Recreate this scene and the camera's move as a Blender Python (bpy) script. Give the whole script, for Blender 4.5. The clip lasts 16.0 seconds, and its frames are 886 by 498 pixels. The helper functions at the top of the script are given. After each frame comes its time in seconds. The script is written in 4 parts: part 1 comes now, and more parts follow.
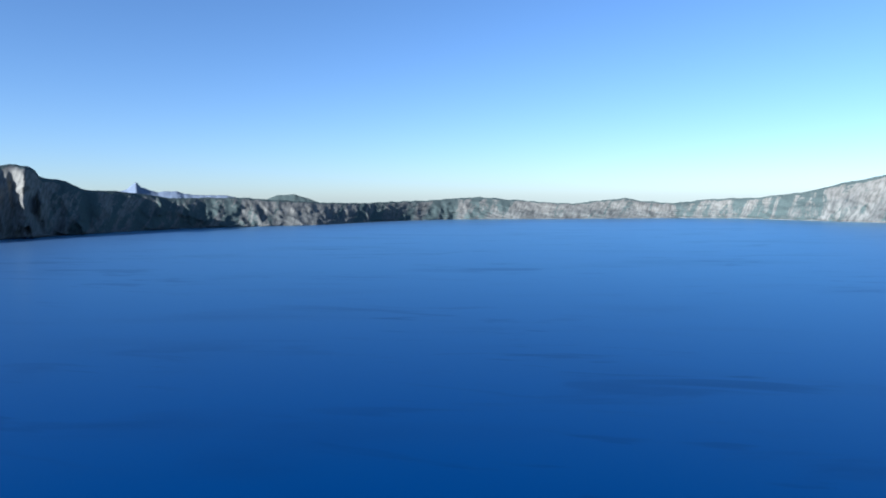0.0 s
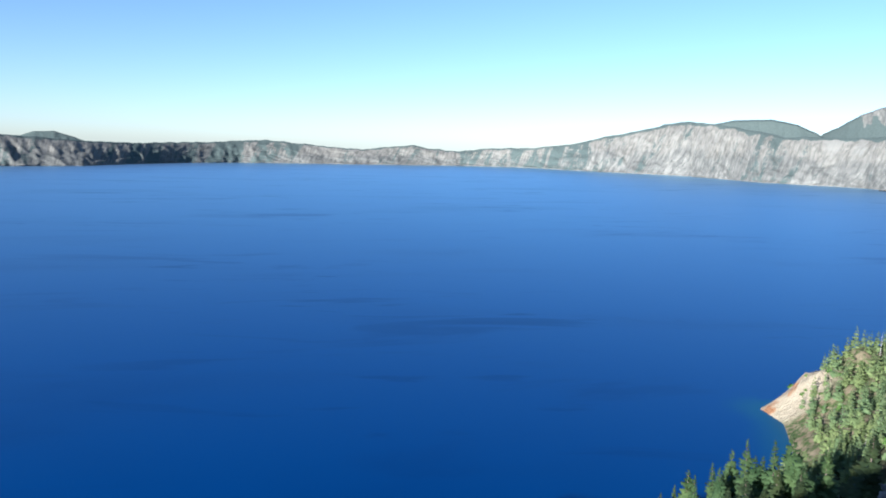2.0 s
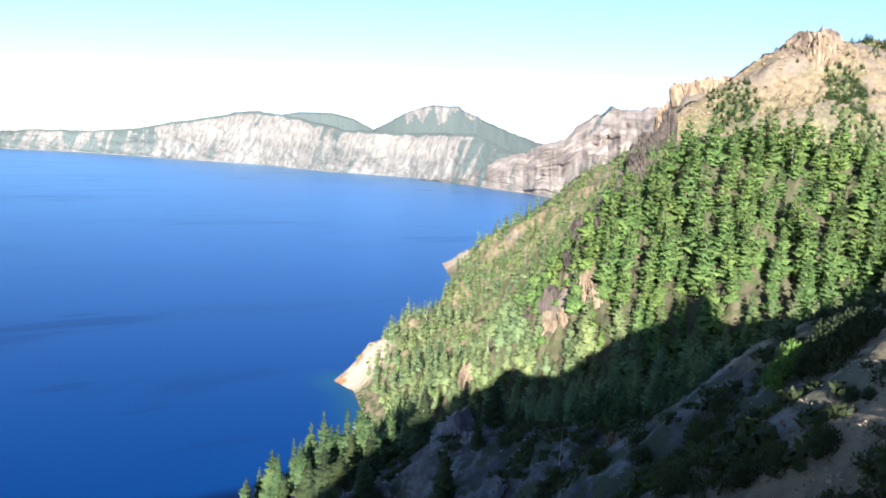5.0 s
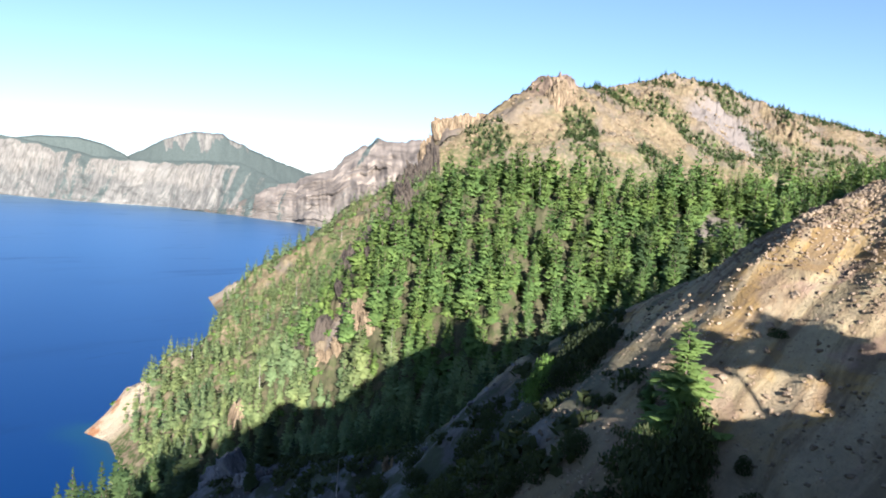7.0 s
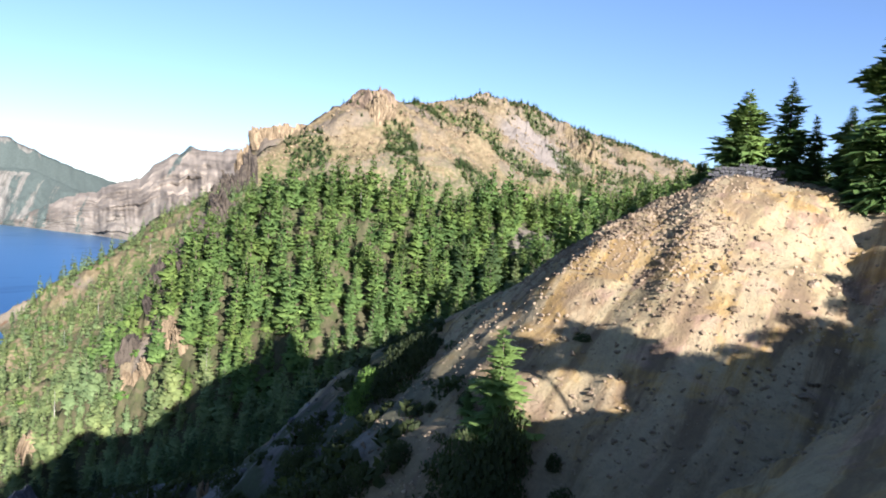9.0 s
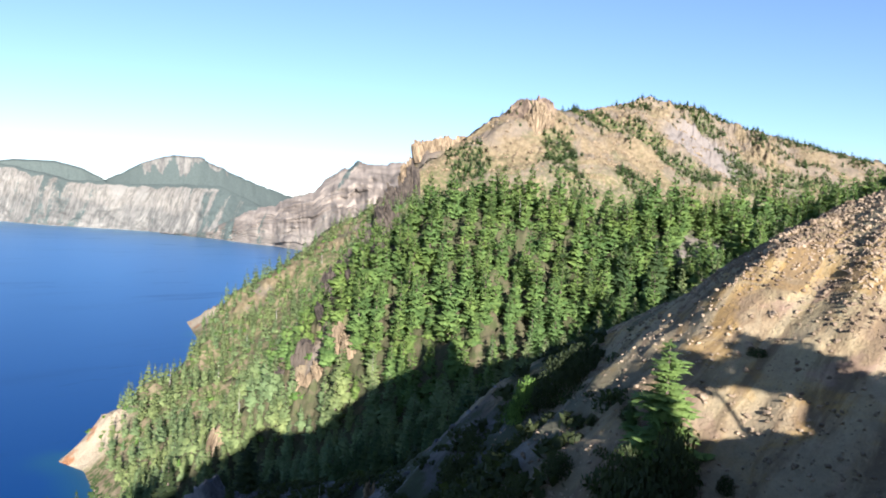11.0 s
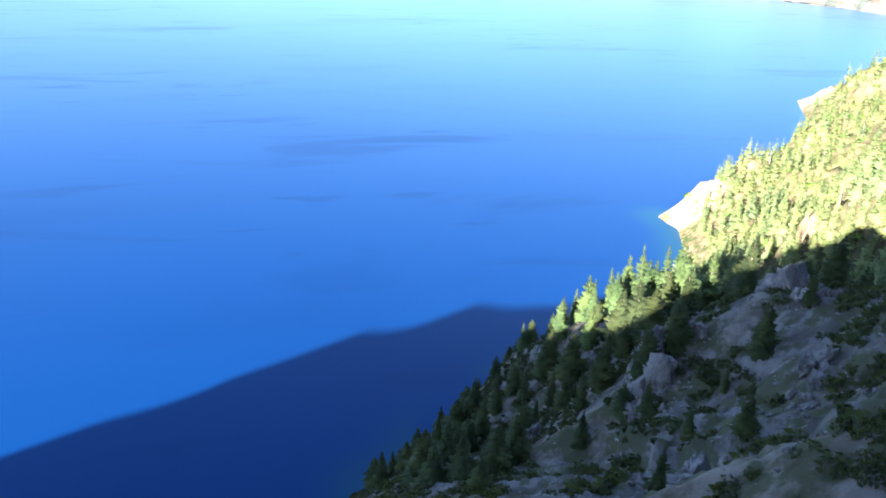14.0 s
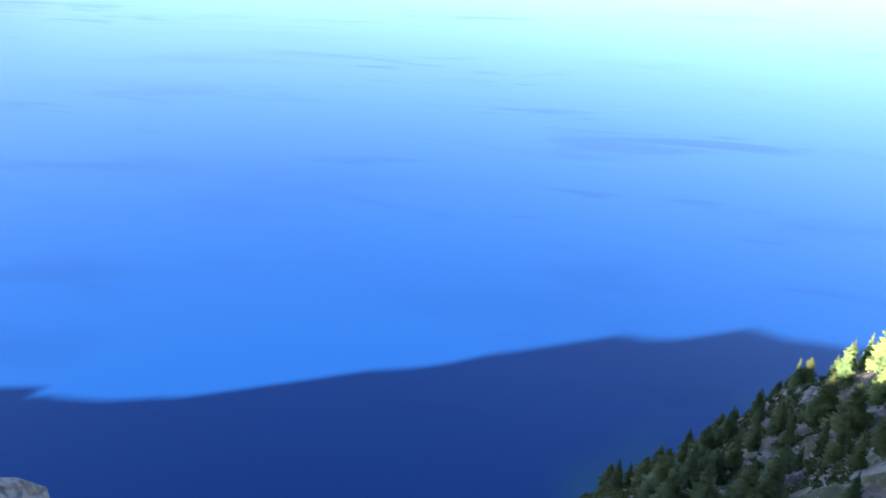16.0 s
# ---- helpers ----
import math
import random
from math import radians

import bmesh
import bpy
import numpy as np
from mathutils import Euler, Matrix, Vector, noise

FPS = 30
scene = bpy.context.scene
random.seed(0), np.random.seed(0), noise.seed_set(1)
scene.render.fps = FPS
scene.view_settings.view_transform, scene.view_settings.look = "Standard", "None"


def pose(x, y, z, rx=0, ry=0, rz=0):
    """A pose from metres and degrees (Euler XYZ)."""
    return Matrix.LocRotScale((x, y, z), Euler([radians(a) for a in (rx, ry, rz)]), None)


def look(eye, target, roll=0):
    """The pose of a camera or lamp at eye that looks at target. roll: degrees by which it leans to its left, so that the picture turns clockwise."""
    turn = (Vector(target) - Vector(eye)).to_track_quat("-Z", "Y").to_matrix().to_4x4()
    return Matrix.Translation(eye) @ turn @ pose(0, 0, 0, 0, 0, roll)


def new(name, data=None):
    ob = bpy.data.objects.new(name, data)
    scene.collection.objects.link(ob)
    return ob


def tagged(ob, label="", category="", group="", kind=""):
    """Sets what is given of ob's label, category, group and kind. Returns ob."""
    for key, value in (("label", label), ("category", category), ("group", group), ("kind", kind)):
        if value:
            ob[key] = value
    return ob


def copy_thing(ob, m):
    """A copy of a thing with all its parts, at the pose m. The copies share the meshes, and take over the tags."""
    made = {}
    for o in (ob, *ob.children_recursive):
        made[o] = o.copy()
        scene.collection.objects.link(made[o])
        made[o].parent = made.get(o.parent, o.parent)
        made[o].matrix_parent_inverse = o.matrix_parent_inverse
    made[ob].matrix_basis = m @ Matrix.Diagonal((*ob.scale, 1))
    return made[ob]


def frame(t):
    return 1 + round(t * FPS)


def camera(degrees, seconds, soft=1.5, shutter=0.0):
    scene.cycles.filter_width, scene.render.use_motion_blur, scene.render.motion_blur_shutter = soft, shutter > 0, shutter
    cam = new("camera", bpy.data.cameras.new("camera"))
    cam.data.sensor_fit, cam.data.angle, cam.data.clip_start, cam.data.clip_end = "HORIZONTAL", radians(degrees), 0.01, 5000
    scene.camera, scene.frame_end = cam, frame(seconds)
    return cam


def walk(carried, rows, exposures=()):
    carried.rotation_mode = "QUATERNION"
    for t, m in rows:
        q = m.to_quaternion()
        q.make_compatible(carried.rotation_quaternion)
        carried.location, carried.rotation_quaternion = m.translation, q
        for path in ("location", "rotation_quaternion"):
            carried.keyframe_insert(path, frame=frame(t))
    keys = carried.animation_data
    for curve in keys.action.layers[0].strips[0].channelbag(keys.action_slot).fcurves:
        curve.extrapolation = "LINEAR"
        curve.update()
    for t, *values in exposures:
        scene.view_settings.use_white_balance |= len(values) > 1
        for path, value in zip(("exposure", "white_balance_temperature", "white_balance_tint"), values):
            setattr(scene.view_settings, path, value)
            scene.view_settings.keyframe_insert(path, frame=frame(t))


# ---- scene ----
EYE = Vector((0.0, 0.0, 136.0))
cam = camera(62.3, 16.0, soft=1.9)
PATH = [  # seconds, then turn about x, y, z in degrees
    (0.0, 86.00, 0.50, -0.00),
    (0.5, 85.68, 0.31, -2.74),
    (1.0, 85.44, -0.35, -6.50),
    (1.5, 84.33, -0.61, -11.26),
    (2.0, 81.84, -1.14, -16.24),
    (2.5, 80.22, -0.73, -20.41),
    (3.0, 79.36, -0.72, -23.61),
    (3.5, 79.85, -1.21, -28.35),
    (4.0, 80.12, -2.13, -35.65),
    (4.5, 80.63, -2.87, -43.33),
    (5.0, 82.14, -3.18, -48.63),
    (5.2, 82.57, -3.30, -50.63),
    (7.3, 85.81, -4.06, -69.13),
    (7.5, 85.98, -4.41, -70.95),
    (8.0, 86.41, -4.88, -75.51),
    (8.2, 86.59, -4.91, -77.38),
    (10.3, 87.68, -3.84, -81.31),
    (10.5, 87.56, -3.67, -77.33),
    (11.0, 87.35, -3.36, -67.98),
    (11.5, 85.59, -2.91, -57.23),
    (12.0, 81.67, -2.79, -48.85),
    (12.5, 77.23, -2.51, -40.57),
    (13.0, 72.95, -2.38, -33.98),
    (13.5, 70.15, -1.99, -28.33),
    (14.0, 67.86, -1.61, -23.08),
    (14.5, 65.73, -1.38, -18.74),
    (15.0, 64.75, -1.49, -13.86),
    (15.5, 65.28, -1.54, -6.64),
    (16.0, 66.79, -1.52, -0.69),
]
walk(cam, [(t, Matrix.Translation(EYE) @ pose(0, 0, 0, a, b, c)) for t, a, b, c in PATH],
     [(0, 1.46, 4750, 13), (1.5, 1.54, 4850, 13), (2.5, 1.96, 5200, 16), (3.5, 2.20, 5350, 19), (5.0, 2.22, 5350, 21), (7.5, 1.92, 5450, 20), (11.0, 1.92, 5450, 20),
      (12.0, 2.04, 5250, 19), (12.5, 2.34, 5250, 17), (13.0, 2.84, 5400, 17), (14.0, 3.4, 5900, 20), (15.0, 4.0, 6500, 24), (16.0, 3.96, 6500, 24)])

# ---- daylight ----
SUN_AZ, SUN_EL = -125.0, 16.5          # degrees clockwise from +y, and above the horizon
sun_way = Vector((math.sin(radians(SUN_AZ)) * math.cos(radians(SUN_EL)), math.cos(radians(SUN_AZ)) * math.cos(radians(SUN_EL)), math.sin(radians(SUN_EL))))
world = bpy.data.worlds.new("evening_sky")
scene.world = world
world.use_nodes = True
wn = world.node_tree
sky = wn.nodes.new("ShaderNodeTexSky")
sky.sky_type, sky.sun_disc = "NISHITA", False
sky.sun_elevation, sky.sun_rotation = radians(SUN_EL), radians(SUN_AZ)
sky.altitude, sky.air_density, sky.dust_density, sky.ozone_density = 2100, 1.0, 1.7, 1.3
back = wn.nodes["Background"]
back.inputs["Strength"].default_value = 0.05
wn.links.new(sky.outputs[0], back.inputs[0])
sun = new("sun", bpy.data.lights.new("sun", "SUN"))
sun.data.energy, sun.data.angle, sun.data.color = 5.0, radians(0.53), (1.0, 0.88, 0.71)
sun.matrix_world = look(sun_way * 900, (0, 0, 0))


# ---- small tools ----
class Perlin:
    """Gradient noise over numpy arrays, about -1 to 1."""
    def __init__(self, seed):
        r = np.random.RandomState(seed)
        self.p = np.tile(r.permutation(256), 2)
        a = r.rand(256) * 2 * np.pi
        self.g = np.stack([np.cos(a), np.sin(a)], 1)

    def at(self, x, y):
        x, y = np.asarray(x, float), np.asarray(y, float)
        i, j = np.floor(x).astype(int), np.floor(y).astype(int)
        u, v = x - i, y - j
        def corner(di, dj):
            g = self.g[self.p[self.p[(i + di) & 255] + ((j + dj) & 255)]]
            return g[..., 0] * (u - di) + g[..., 1] * (v - dj)
        fu, fv = u * u * u * (u * (6 * u - 15) + 10), v * v * v * (v * (6 * v - 15) + 10)
        lo = corner(0, 0) * (1 - fu) + corner(1, 0) * fu
        hi = corner(0, 1) * (1 - fu) + corner(1, 1) * fu
        return 1.5 * (lo * (1 - fv) + hi * fv)

    def fbm(self, x, y, octaves=4, gain=0.5):
        total, amp = 0.0, 1.0
        for k in range(octaves):
            total = total + amp * self.at(x * 2 ** k + 17.3 * k, y * 2 ** k - 9.1 * k)
            amp *= gain
        return total

    def ridged(self, x, y, octaves=4, gain=0.5):
        total, amp = 0.0, 1.0
        for k in range(octaves):
            total = total + amp * (1 - 2 * np.abs(self.at(x * 2 ** k + 31.7 * k, y * 2 ** k + 5.3 * k)))
            amp *= gain
        return total


N1, N2, N3 = Perlin(3), Perlin(11), Perlin(29)


def smooth(a, b, x):
    t = np.clip((np.asarray(x, float) - a) / (b - a), 0, 1)
    return t * t * (3 - 2 * t)


def polyline(pts, x, y):
    """Distance to a polyline, the side (positive to its right), its third column there, and how far along the nearest place lies."""
    best, side, val, along = np.full(x.shape, 1e9), np.zeros(x.shape), np.zeros(x.shape), np.zeros(x.shape)
    run = 0.0
    for a, b in zip(pts[:-1], pts[1:]):
        dx, dy = b[0] - a[0], b[1] - a[1]
        ll = math.hypot(dx, dy)
        t = np.clip(((x - a[0]) * dx + (y - a[1]) * dy) / ll ** 2, 0, 1)
        px, py = x - a[0] - t * dx, y - a[1] - t * dy
        d = np.hypot(px, py)
        near = d < best
        best = np.where(near, d, best)
        side = np.where(near, np.sign(dy * px - dx * py), side)
        val = np.where(near, a[2] + t * (b[2] - a[2]), val)
        along = np.where(near, run + t * ll, along)
        run += ll
    return best, side, val, along


def mesh_object(name, verts, faces, material, smoothed=True):
    me = bpy.data.meshes.new(name)
    me.from_pydata([tuple(v) for v in verts] if not isinstance(verts, np.ndarray) else verts.tolist(), [], faces if not isinstance(faces, np.ndarray) else faces.tolist())
    me.materials.append(material)
    if smoothed:
        me.polygons.foreach_set("use_smooth", np.ones(len(me.polygons), dtype=bool))
    me.update()
    return new(name, me)


def sheet_faces(nu, nv):
    i, j = np.meshgrid(np.arange(nu - 1), np.arange(nv - 1), indexing="ij")
    a = (i * nv + j).ravel()
    return np.stack([a, a + nv, a + nv + 1, a + 1], 1)


def attribute(ob, name, values):
    ob.data.attributes.new(name, "FLOAT", "POINT").data.foreach_set("value", np.asarray(values, np.float32).ravel())


# ---- materials ----
class Nodes:
    """A short hand for node trees."""
    def __init__(self, name):
        self.mat = bpy.data.materials.new(name)
        self.mat.use_nodes = True
        self.t = self.mat.node_tree
        self.bsdf = self.t.nodes["Principled BSDF"]
        self.pos = self.t.nodes.new("ShaderNodeNewGeometry").outputs["Position"]

    def put(self, value, socket):
        if isinstance(value, bpy.types.NodeSocket):
            self.t.links.new(value, socket)
        else:
            socket.default_value = value

    def noise(self, scale, detail=4.0, rough=0.55, vector=None, warp=0.0):
        n = self.t.nodes.new("ShaderNodeTexNoise")
        self.put(vector if vector is not None else self.pos, n.inputs["Vector"])
        n.inputs["Scale"].default_value, n.inputs["Detail"].default_value, n.inputs["Roughness"].default_value, n.inputs["Distortion"].default_value = scale, detail, rough, warp
        return n.outputs[0]

    def stretched(self, sx, sy, sz, rz=0.0):
        n = self.t.nodes.new("ShaderNodeMapping")
        self.put(self.pos, n.inputs["Vector"])
        n.vector_type = "TEXTURE"
        n.inputs["Scale"].default_value = (1 / sx, 1 / sy, 1 / sz)
        n.inputs["Rotation"].default_value = (0, 0, radians(rz))
        return n.outputs[0]

    def ramp(self, value, lo, hi, a=0.0, b=1.0):
        n = self.t.nodes.new("ShaderNodeMapRange")
        n.interpolation_type = "SMOOTHSTEP"
        for k, v in zip(("Value", "From Min", "From Max", "To Min", "To Max"), (value, lo, hi, a, b)):
            self.put(v, n.inputs[k])
        return n.outputs[0]

    def math(self, op, a, b=0.0):
        n = self.t.nodes.new("ShaderNodeMath")
        n.operation = op
        self.put(a, n.inputs[0])
        self.put(b, n.inputs[1])
        return n.outputs[0]

    def mix(self, fac, a, b, blend="MIX"):
        n = self.t.nodes.new("ShaderNodeMix")
        n.data_type, n.blend_type = "RGBA", blend
        self.put(fac, n.inputs[0])
        for v, s in ((a, n.inputs[6]), (b, n.inputs[7])):
            self.put(v if isinstance(v, bpy.types.NodeSocket) else (*v, 1.0), s)
        return n.outputs[2]

    def attr(self, name):
        n = self.t.nodes.new("ShaderNodeAttribute")
        n.attribute_name = name
        return n.outputs["Fac"]

    def along(self, drop, squeeze=1.0):
        """Coordinates along a far wall and down its face, in metres."""
        c = self.t.nodes.new("ShaderNodeCombineXYZ")
        self.put(self.math("MULTIPLY", self.attr("run"), squeeze), c.inputs[0])
        self.put(self.math("MULTIPLY", self.attr("lift"), drop), c.inputs[1])
        return c.outputs[0]

    def island(self):
        return self.t.nodes.new("ShaderNodeNewGeometry").outputs["Random Per Island"]

    def bump(self, height, distance, strength=1.0):
        n = self.t.nodes.new("ShaderNodeBump")
        n.inputs["Strength"].default_value, n.inputs["Distance"].default_value = strength, distance
        self.put(height, n.inputs["Height"])
        self.t.links.new(n.outputs[0], self.bsdf.inputs["Normal"])

    def done(self, colour, rough=0.9, spec=0.2):
        self.put(colour if isinstance(colour, bpy.types.NodeSocket) else (*colour, 1.0), self.bsdf.inputs["Base Color"])
        self.put(rough, self.bsdf.inputs["Roughness"])
        self.bsdf.inputs["Specular IOR Level"].default_value = spec
        return self.mat


def near_ground():
    n = Nodes("caldera_soil_and_rock")
    fine, mid, big = n.noise(1.6, 6, 0.65), n.noise(0.22, 5, 0.6), n.noise(0.03, 4, 0.5)
    tan = n.mix(n.ramp(mid, 0.35, 0.65), (0.200, 0.156, 0.092), (0.310, 0.248, 0.145))
    # grey rock of the shaded slope, cooled in colour for its skylit shade
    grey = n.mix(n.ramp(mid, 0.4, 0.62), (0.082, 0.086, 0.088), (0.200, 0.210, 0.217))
    base = n.mix(n.attr("shade_toned_rock"), tan, n.mix(n.ramp(big, 0.40, 0.62), grey, n.mix(0.72, tan, grey)))
    peach = n.mix(n.ramp(n.noise(0.09, 4, 0.6, warp=0.6), 0.42, 0.58), (0.335, 0.242, 0.132), (0.440, 0.358, 0.185))
    peach = n.mix(n.ramp(n.noise(0.15, 4, 0.6, n.stretched(1, 1, 2.2), 0.8), 0.50, 0.60, 0.0, 0.9), peach, (0.45, 0.285, 0.075))
    peach = n.mix(n.ramp(n.noise(0.30, 4, 0.6, n.stretched(1, 1, 0.5), 0.4), 0.54, 0.64, 0.0, 0.75), peach, (0.42, 0.275, 0.205))
    rill = n.noise(0.50, 6, 0.64, n.stretched(0.20, 1.0, 0.20, -31), 0.5)
    peach = n.mix(n.ramp(rill, 0.42, 0.60, 0.0, 0.75), peach, (0.46, 0.385, 0.235))
    peach = n.mix(n.ramp(rill, 0.52, 0.38, 0.0, 0.75), peach, (0.165, 0.122, 0.075))
    base = n.mix(n.attr("pink"), base, peach)
    base = n.mix(n.attr("pale"), base, n.mix(n.ramp(mid, 0.35, 0.65), (0.178, 0.136, 0.070), (0.295, 0.236, 0.132)))
    crust = n.noise(0.018, 5, 0.62, warp=0.8)
    base = n.mix(n.math("MULTIPLY", n.attr("pale"), n.ramp(crust, 0.46, 0.58, 0.0, 0.9)), base, n.mix(mid, (0.15, 0.125, 0.098), (0.25, 0.215, 0.172)))
    base = n.mix(n.math("MULTIPLY", n.attr("pale"), n.ramp(n.noise(0.05, 6, 0.7), 0.55, 0.62, 0.0, 0.6)), base, n.mix(fine, (0.055, 0.075, 0.03), (0.12, 0.14, 0.06)))
    crag = n.noise(0.16, 6, 0.65, n.stretched(1, 1, 0.3), 0.5)
    base = n.mix(n.attr("crag"), base, n.mix(n.ramp(crag, 0.38, 0.60), (0.115, 0.085, 0.060), (0.33, 0.25, 0.165)))
    base = n.mix(n.attr("scree"), base, n.mix(fine, (0.22, 0.195, 0.165), (0.28, 0.25, 0.215)))
    veg = n.math("MULTIPLY", n.attr("veg"), n.ramp(n.noise(0.30, 5, 0.65), 0.42, 0.58))
    base = n.mix(veg, base, n.mix(fine, (0.035, 0.065, 0.014), (0.10, 0.15, 0.032)))
    # forest floor: green litter, darkened in colour for shade between the trees
    base = n.mix(n.math("MULTIPLY", n.attr("shaded_litter"), n.ramp(mid, 0.3, 0.6, 0.5, 1.0)), base, n.mix(fine, (0.045, 0.052, 0.022), (0.105, 0.108, 0.05)))
    heath = n.math("MULTIPLY", n.attr("shade_toned_rock"), n.ramp(n.noise(0.16, 6, 0.65), 0.46, 0.55, 0.0, 0.9))
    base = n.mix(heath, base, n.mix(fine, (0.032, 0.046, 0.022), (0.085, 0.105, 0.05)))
    base = n.mix(n.attr("spit"), base, n.mix(n.ramp(n.noise(0.07, 4), 0.57, 0.66), n.mix(mid, (0.40, 0.325, 0.205), (0.52, 0.445, 0.305)), (0.40, 0.20, 0.09)))
    pebble = n.noise(5.0, 4, 0.7)
    base = n.mix(n.ramp(pebble, 0.58, 0.70, 0.0, 0.5), base, (0.10, 0.08, 0.065))
    base = n.mix(n.ramp(fine, 0.3, 0.7, 0.30, 0.0), base, (0.09, 0.075, 0.06))
    craggy = n.math("MULTIPLY", n.math("MULTIPLY", n.noise(0.07, 8, 0.68, warp=0.4), 5.0), n.attr("pale"))
    n.bump(n.math("ADD", craggy, n.math("ADD", n.math("MULTIPLY", fine, 0.16), n.math("ADD", n.math("MULTIPLY", mid, 0.30), n.math("MULTIPLY", pebble, 0.14)))), 0.9, 0.8)
    return n.done(n.mix(1.0, base, (0.77, 0.77, 0.75), "MULTIPLY"), 0.95, 0.1)


def far_rock(name, forest):
    n = Nodes(name)
    chute = n.noise(0.030, 7, 0.64, n.along(0.30), 0.10)
    joint = n.noise(0.075, 5, 0.65, n.along(0.40), 0.3)
    speck = n.noise(0.11, 4, 0.65)
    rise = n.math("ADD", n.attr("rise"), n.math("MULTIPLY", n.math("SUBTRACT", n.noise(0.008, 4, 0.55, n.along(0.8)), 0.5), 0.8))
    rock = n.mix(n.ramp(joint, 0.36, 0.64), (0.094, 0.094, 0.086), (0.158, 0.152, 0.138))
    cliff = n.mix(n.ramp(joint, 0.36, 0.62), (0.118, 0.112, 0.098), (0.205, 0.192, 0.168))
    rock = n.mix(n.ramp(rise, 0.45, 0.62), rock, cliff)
    bare = n.math("MULTIPLY", n.attr("chutes"), n.ramp(n.noise(0.0055, 4, 0.55, n.along(0.7), 0.3), 0.38, 0.58, 0.2, 1.0))
    rock = n.mix(n.math("MULTIPLY", n.ramp(chute, 0.48, 0.60), bare), rock, n.mix(joint, (0.172, 0.165, 0.146), (0.235, 0.225, 0.200)))
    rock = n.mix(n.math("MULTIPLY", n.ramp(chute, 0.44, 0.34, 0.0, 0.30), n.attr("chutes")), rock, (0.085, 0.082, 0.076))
    bed = n.noise(0.022, 5, 0.6, n.along(1.3, 0.12), 0.2)
    fan = n.ramp(rise, 0.52, 0.38)
    beds = n.mix(fan, n.mix(n.ramp(bed, 0.40, 0.62), (0.120, 0.100, 0.086), (0.235, 0.200, 0.170)), n.mix(joint, (0.160, 0.138, 0.118), (0.205, 0.180, 0.155)))
    rock = n.mix(n.math("MULTIPLY", n.attr("beds"), 0.8), rock, beds)
    cover = n.math("ADD", n.math("MULTIPLY", n.noise(0.013, 7, 0.60, n.along(0.42), 0.5), 1.25), n.math("MULTIPLY", n.noise(0.08, 3), 0.30))
    wood = n.ramp(n.math("ADD", cover, n.attr("wood")), 1.04, 1.14)
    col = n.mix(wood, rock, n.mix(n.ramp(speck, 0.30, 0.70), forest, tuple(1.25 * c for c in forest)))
    n.bump(n.math("ADD", chute, n.math("MULTIPLY", joint, 0.5)), 10, 0.22)
    return n.done(n.mix(1.0, col, (0.95, 0.96, 0.90), "MULTIPLY"), 0.95, 0.05)


def lake_water():
    n = Nodes("lake_water")
    # wind-ruffled streaks at three sizes
    broad = n.ramp(n.noise(0.0034, 4.0, 0.55, n.stretched(0.55, 1.5, 1, -12), 0.5), 0.50, 0.68, 0.0, 0.40)
    streak = n.ramp(n.noise(0.0095, 4.0, 0.55, n.stretched(0.45, 1.6, 1, -8), 0.7), 0.55, 0.66, 0.0, 0.62)
    cat = n.ramp(n.noise(0.022, 3.0, 0.5, n.stretched(0.40, 1.7, 1, -16), 0.6), 0.60, 0.70, 0.0, 0.6)
    where = n.ramp(n.noise(0.0021, 2, 0.5), 0.40, 0.60, 0.15, 1.0)
    dark = n.math("MINIMUM", n.math("ADD", broad, n.math("MULTIPLY", n.math("MAXIMUM", streak, cat), where)), 1.0)
    deep = n.mix(dark, (0.0016, 0.0290, 0.124), (0.0011, 0.0155, 0.077))
    mat = n.done(n.mix(n.attr("shallow"), deep, (0.009, 0.060, 0.10)), 1.0, 0.0)
    gloss = n.t.nodes.new("ShaderNodeBsdfGlossy")
    gloss.inputs["Color"].default_value = (0.62, 0.87, 1.0, 1.0)
    gloss.inputs["Roughness"].default_value = 0.30
    edge = n.t.nodes.new("ShaderNodeFresnel")
    edge.inputs["IOR"].default_value = 1.33
    both = n.t.nodes.new("ShaderNodeMixShader")
    n.put(n.math("MULTIPLY", edge.outputs[0], n.ramp(dark, 0.0, 1.0, 0.79, 0.63)), both.inputs[0])
    n.t.links.new(n.bsdf.outputs[0], both.inputs[1])
    n.t.links.new(gloss.outputs[0], both.inputs[2])
    n.t.links.new(both.outputs[0], n.t.nodes["Material Output"].inputs["Surface"])
    return mat


def crag_rock(name, a, b):
    n = Nodes(name)
    mid, fine = n.noise(0.25, 6, 0.65, n.stretched(1, 1, 0.5), 0.6), n.noise(1.8, 5, 0.65)
    col = n.mix(n.ramp(mid, 0.36, 0.62), a, b)
    col = n.mix(n.ramp(fine, 0.5, 0.72, 0.0, 0.5), col, tuple(0.4 * c for c in a))
    n.bump(n.math("ADD", mid, n.math("MULTIPLY", fine, 0.4)), 1.2, 0.9)
    return n.done(n.mix(1.0, col, (0.80, 0.80, 0.78), "MULTIPLY"), 0.92, 0.1)


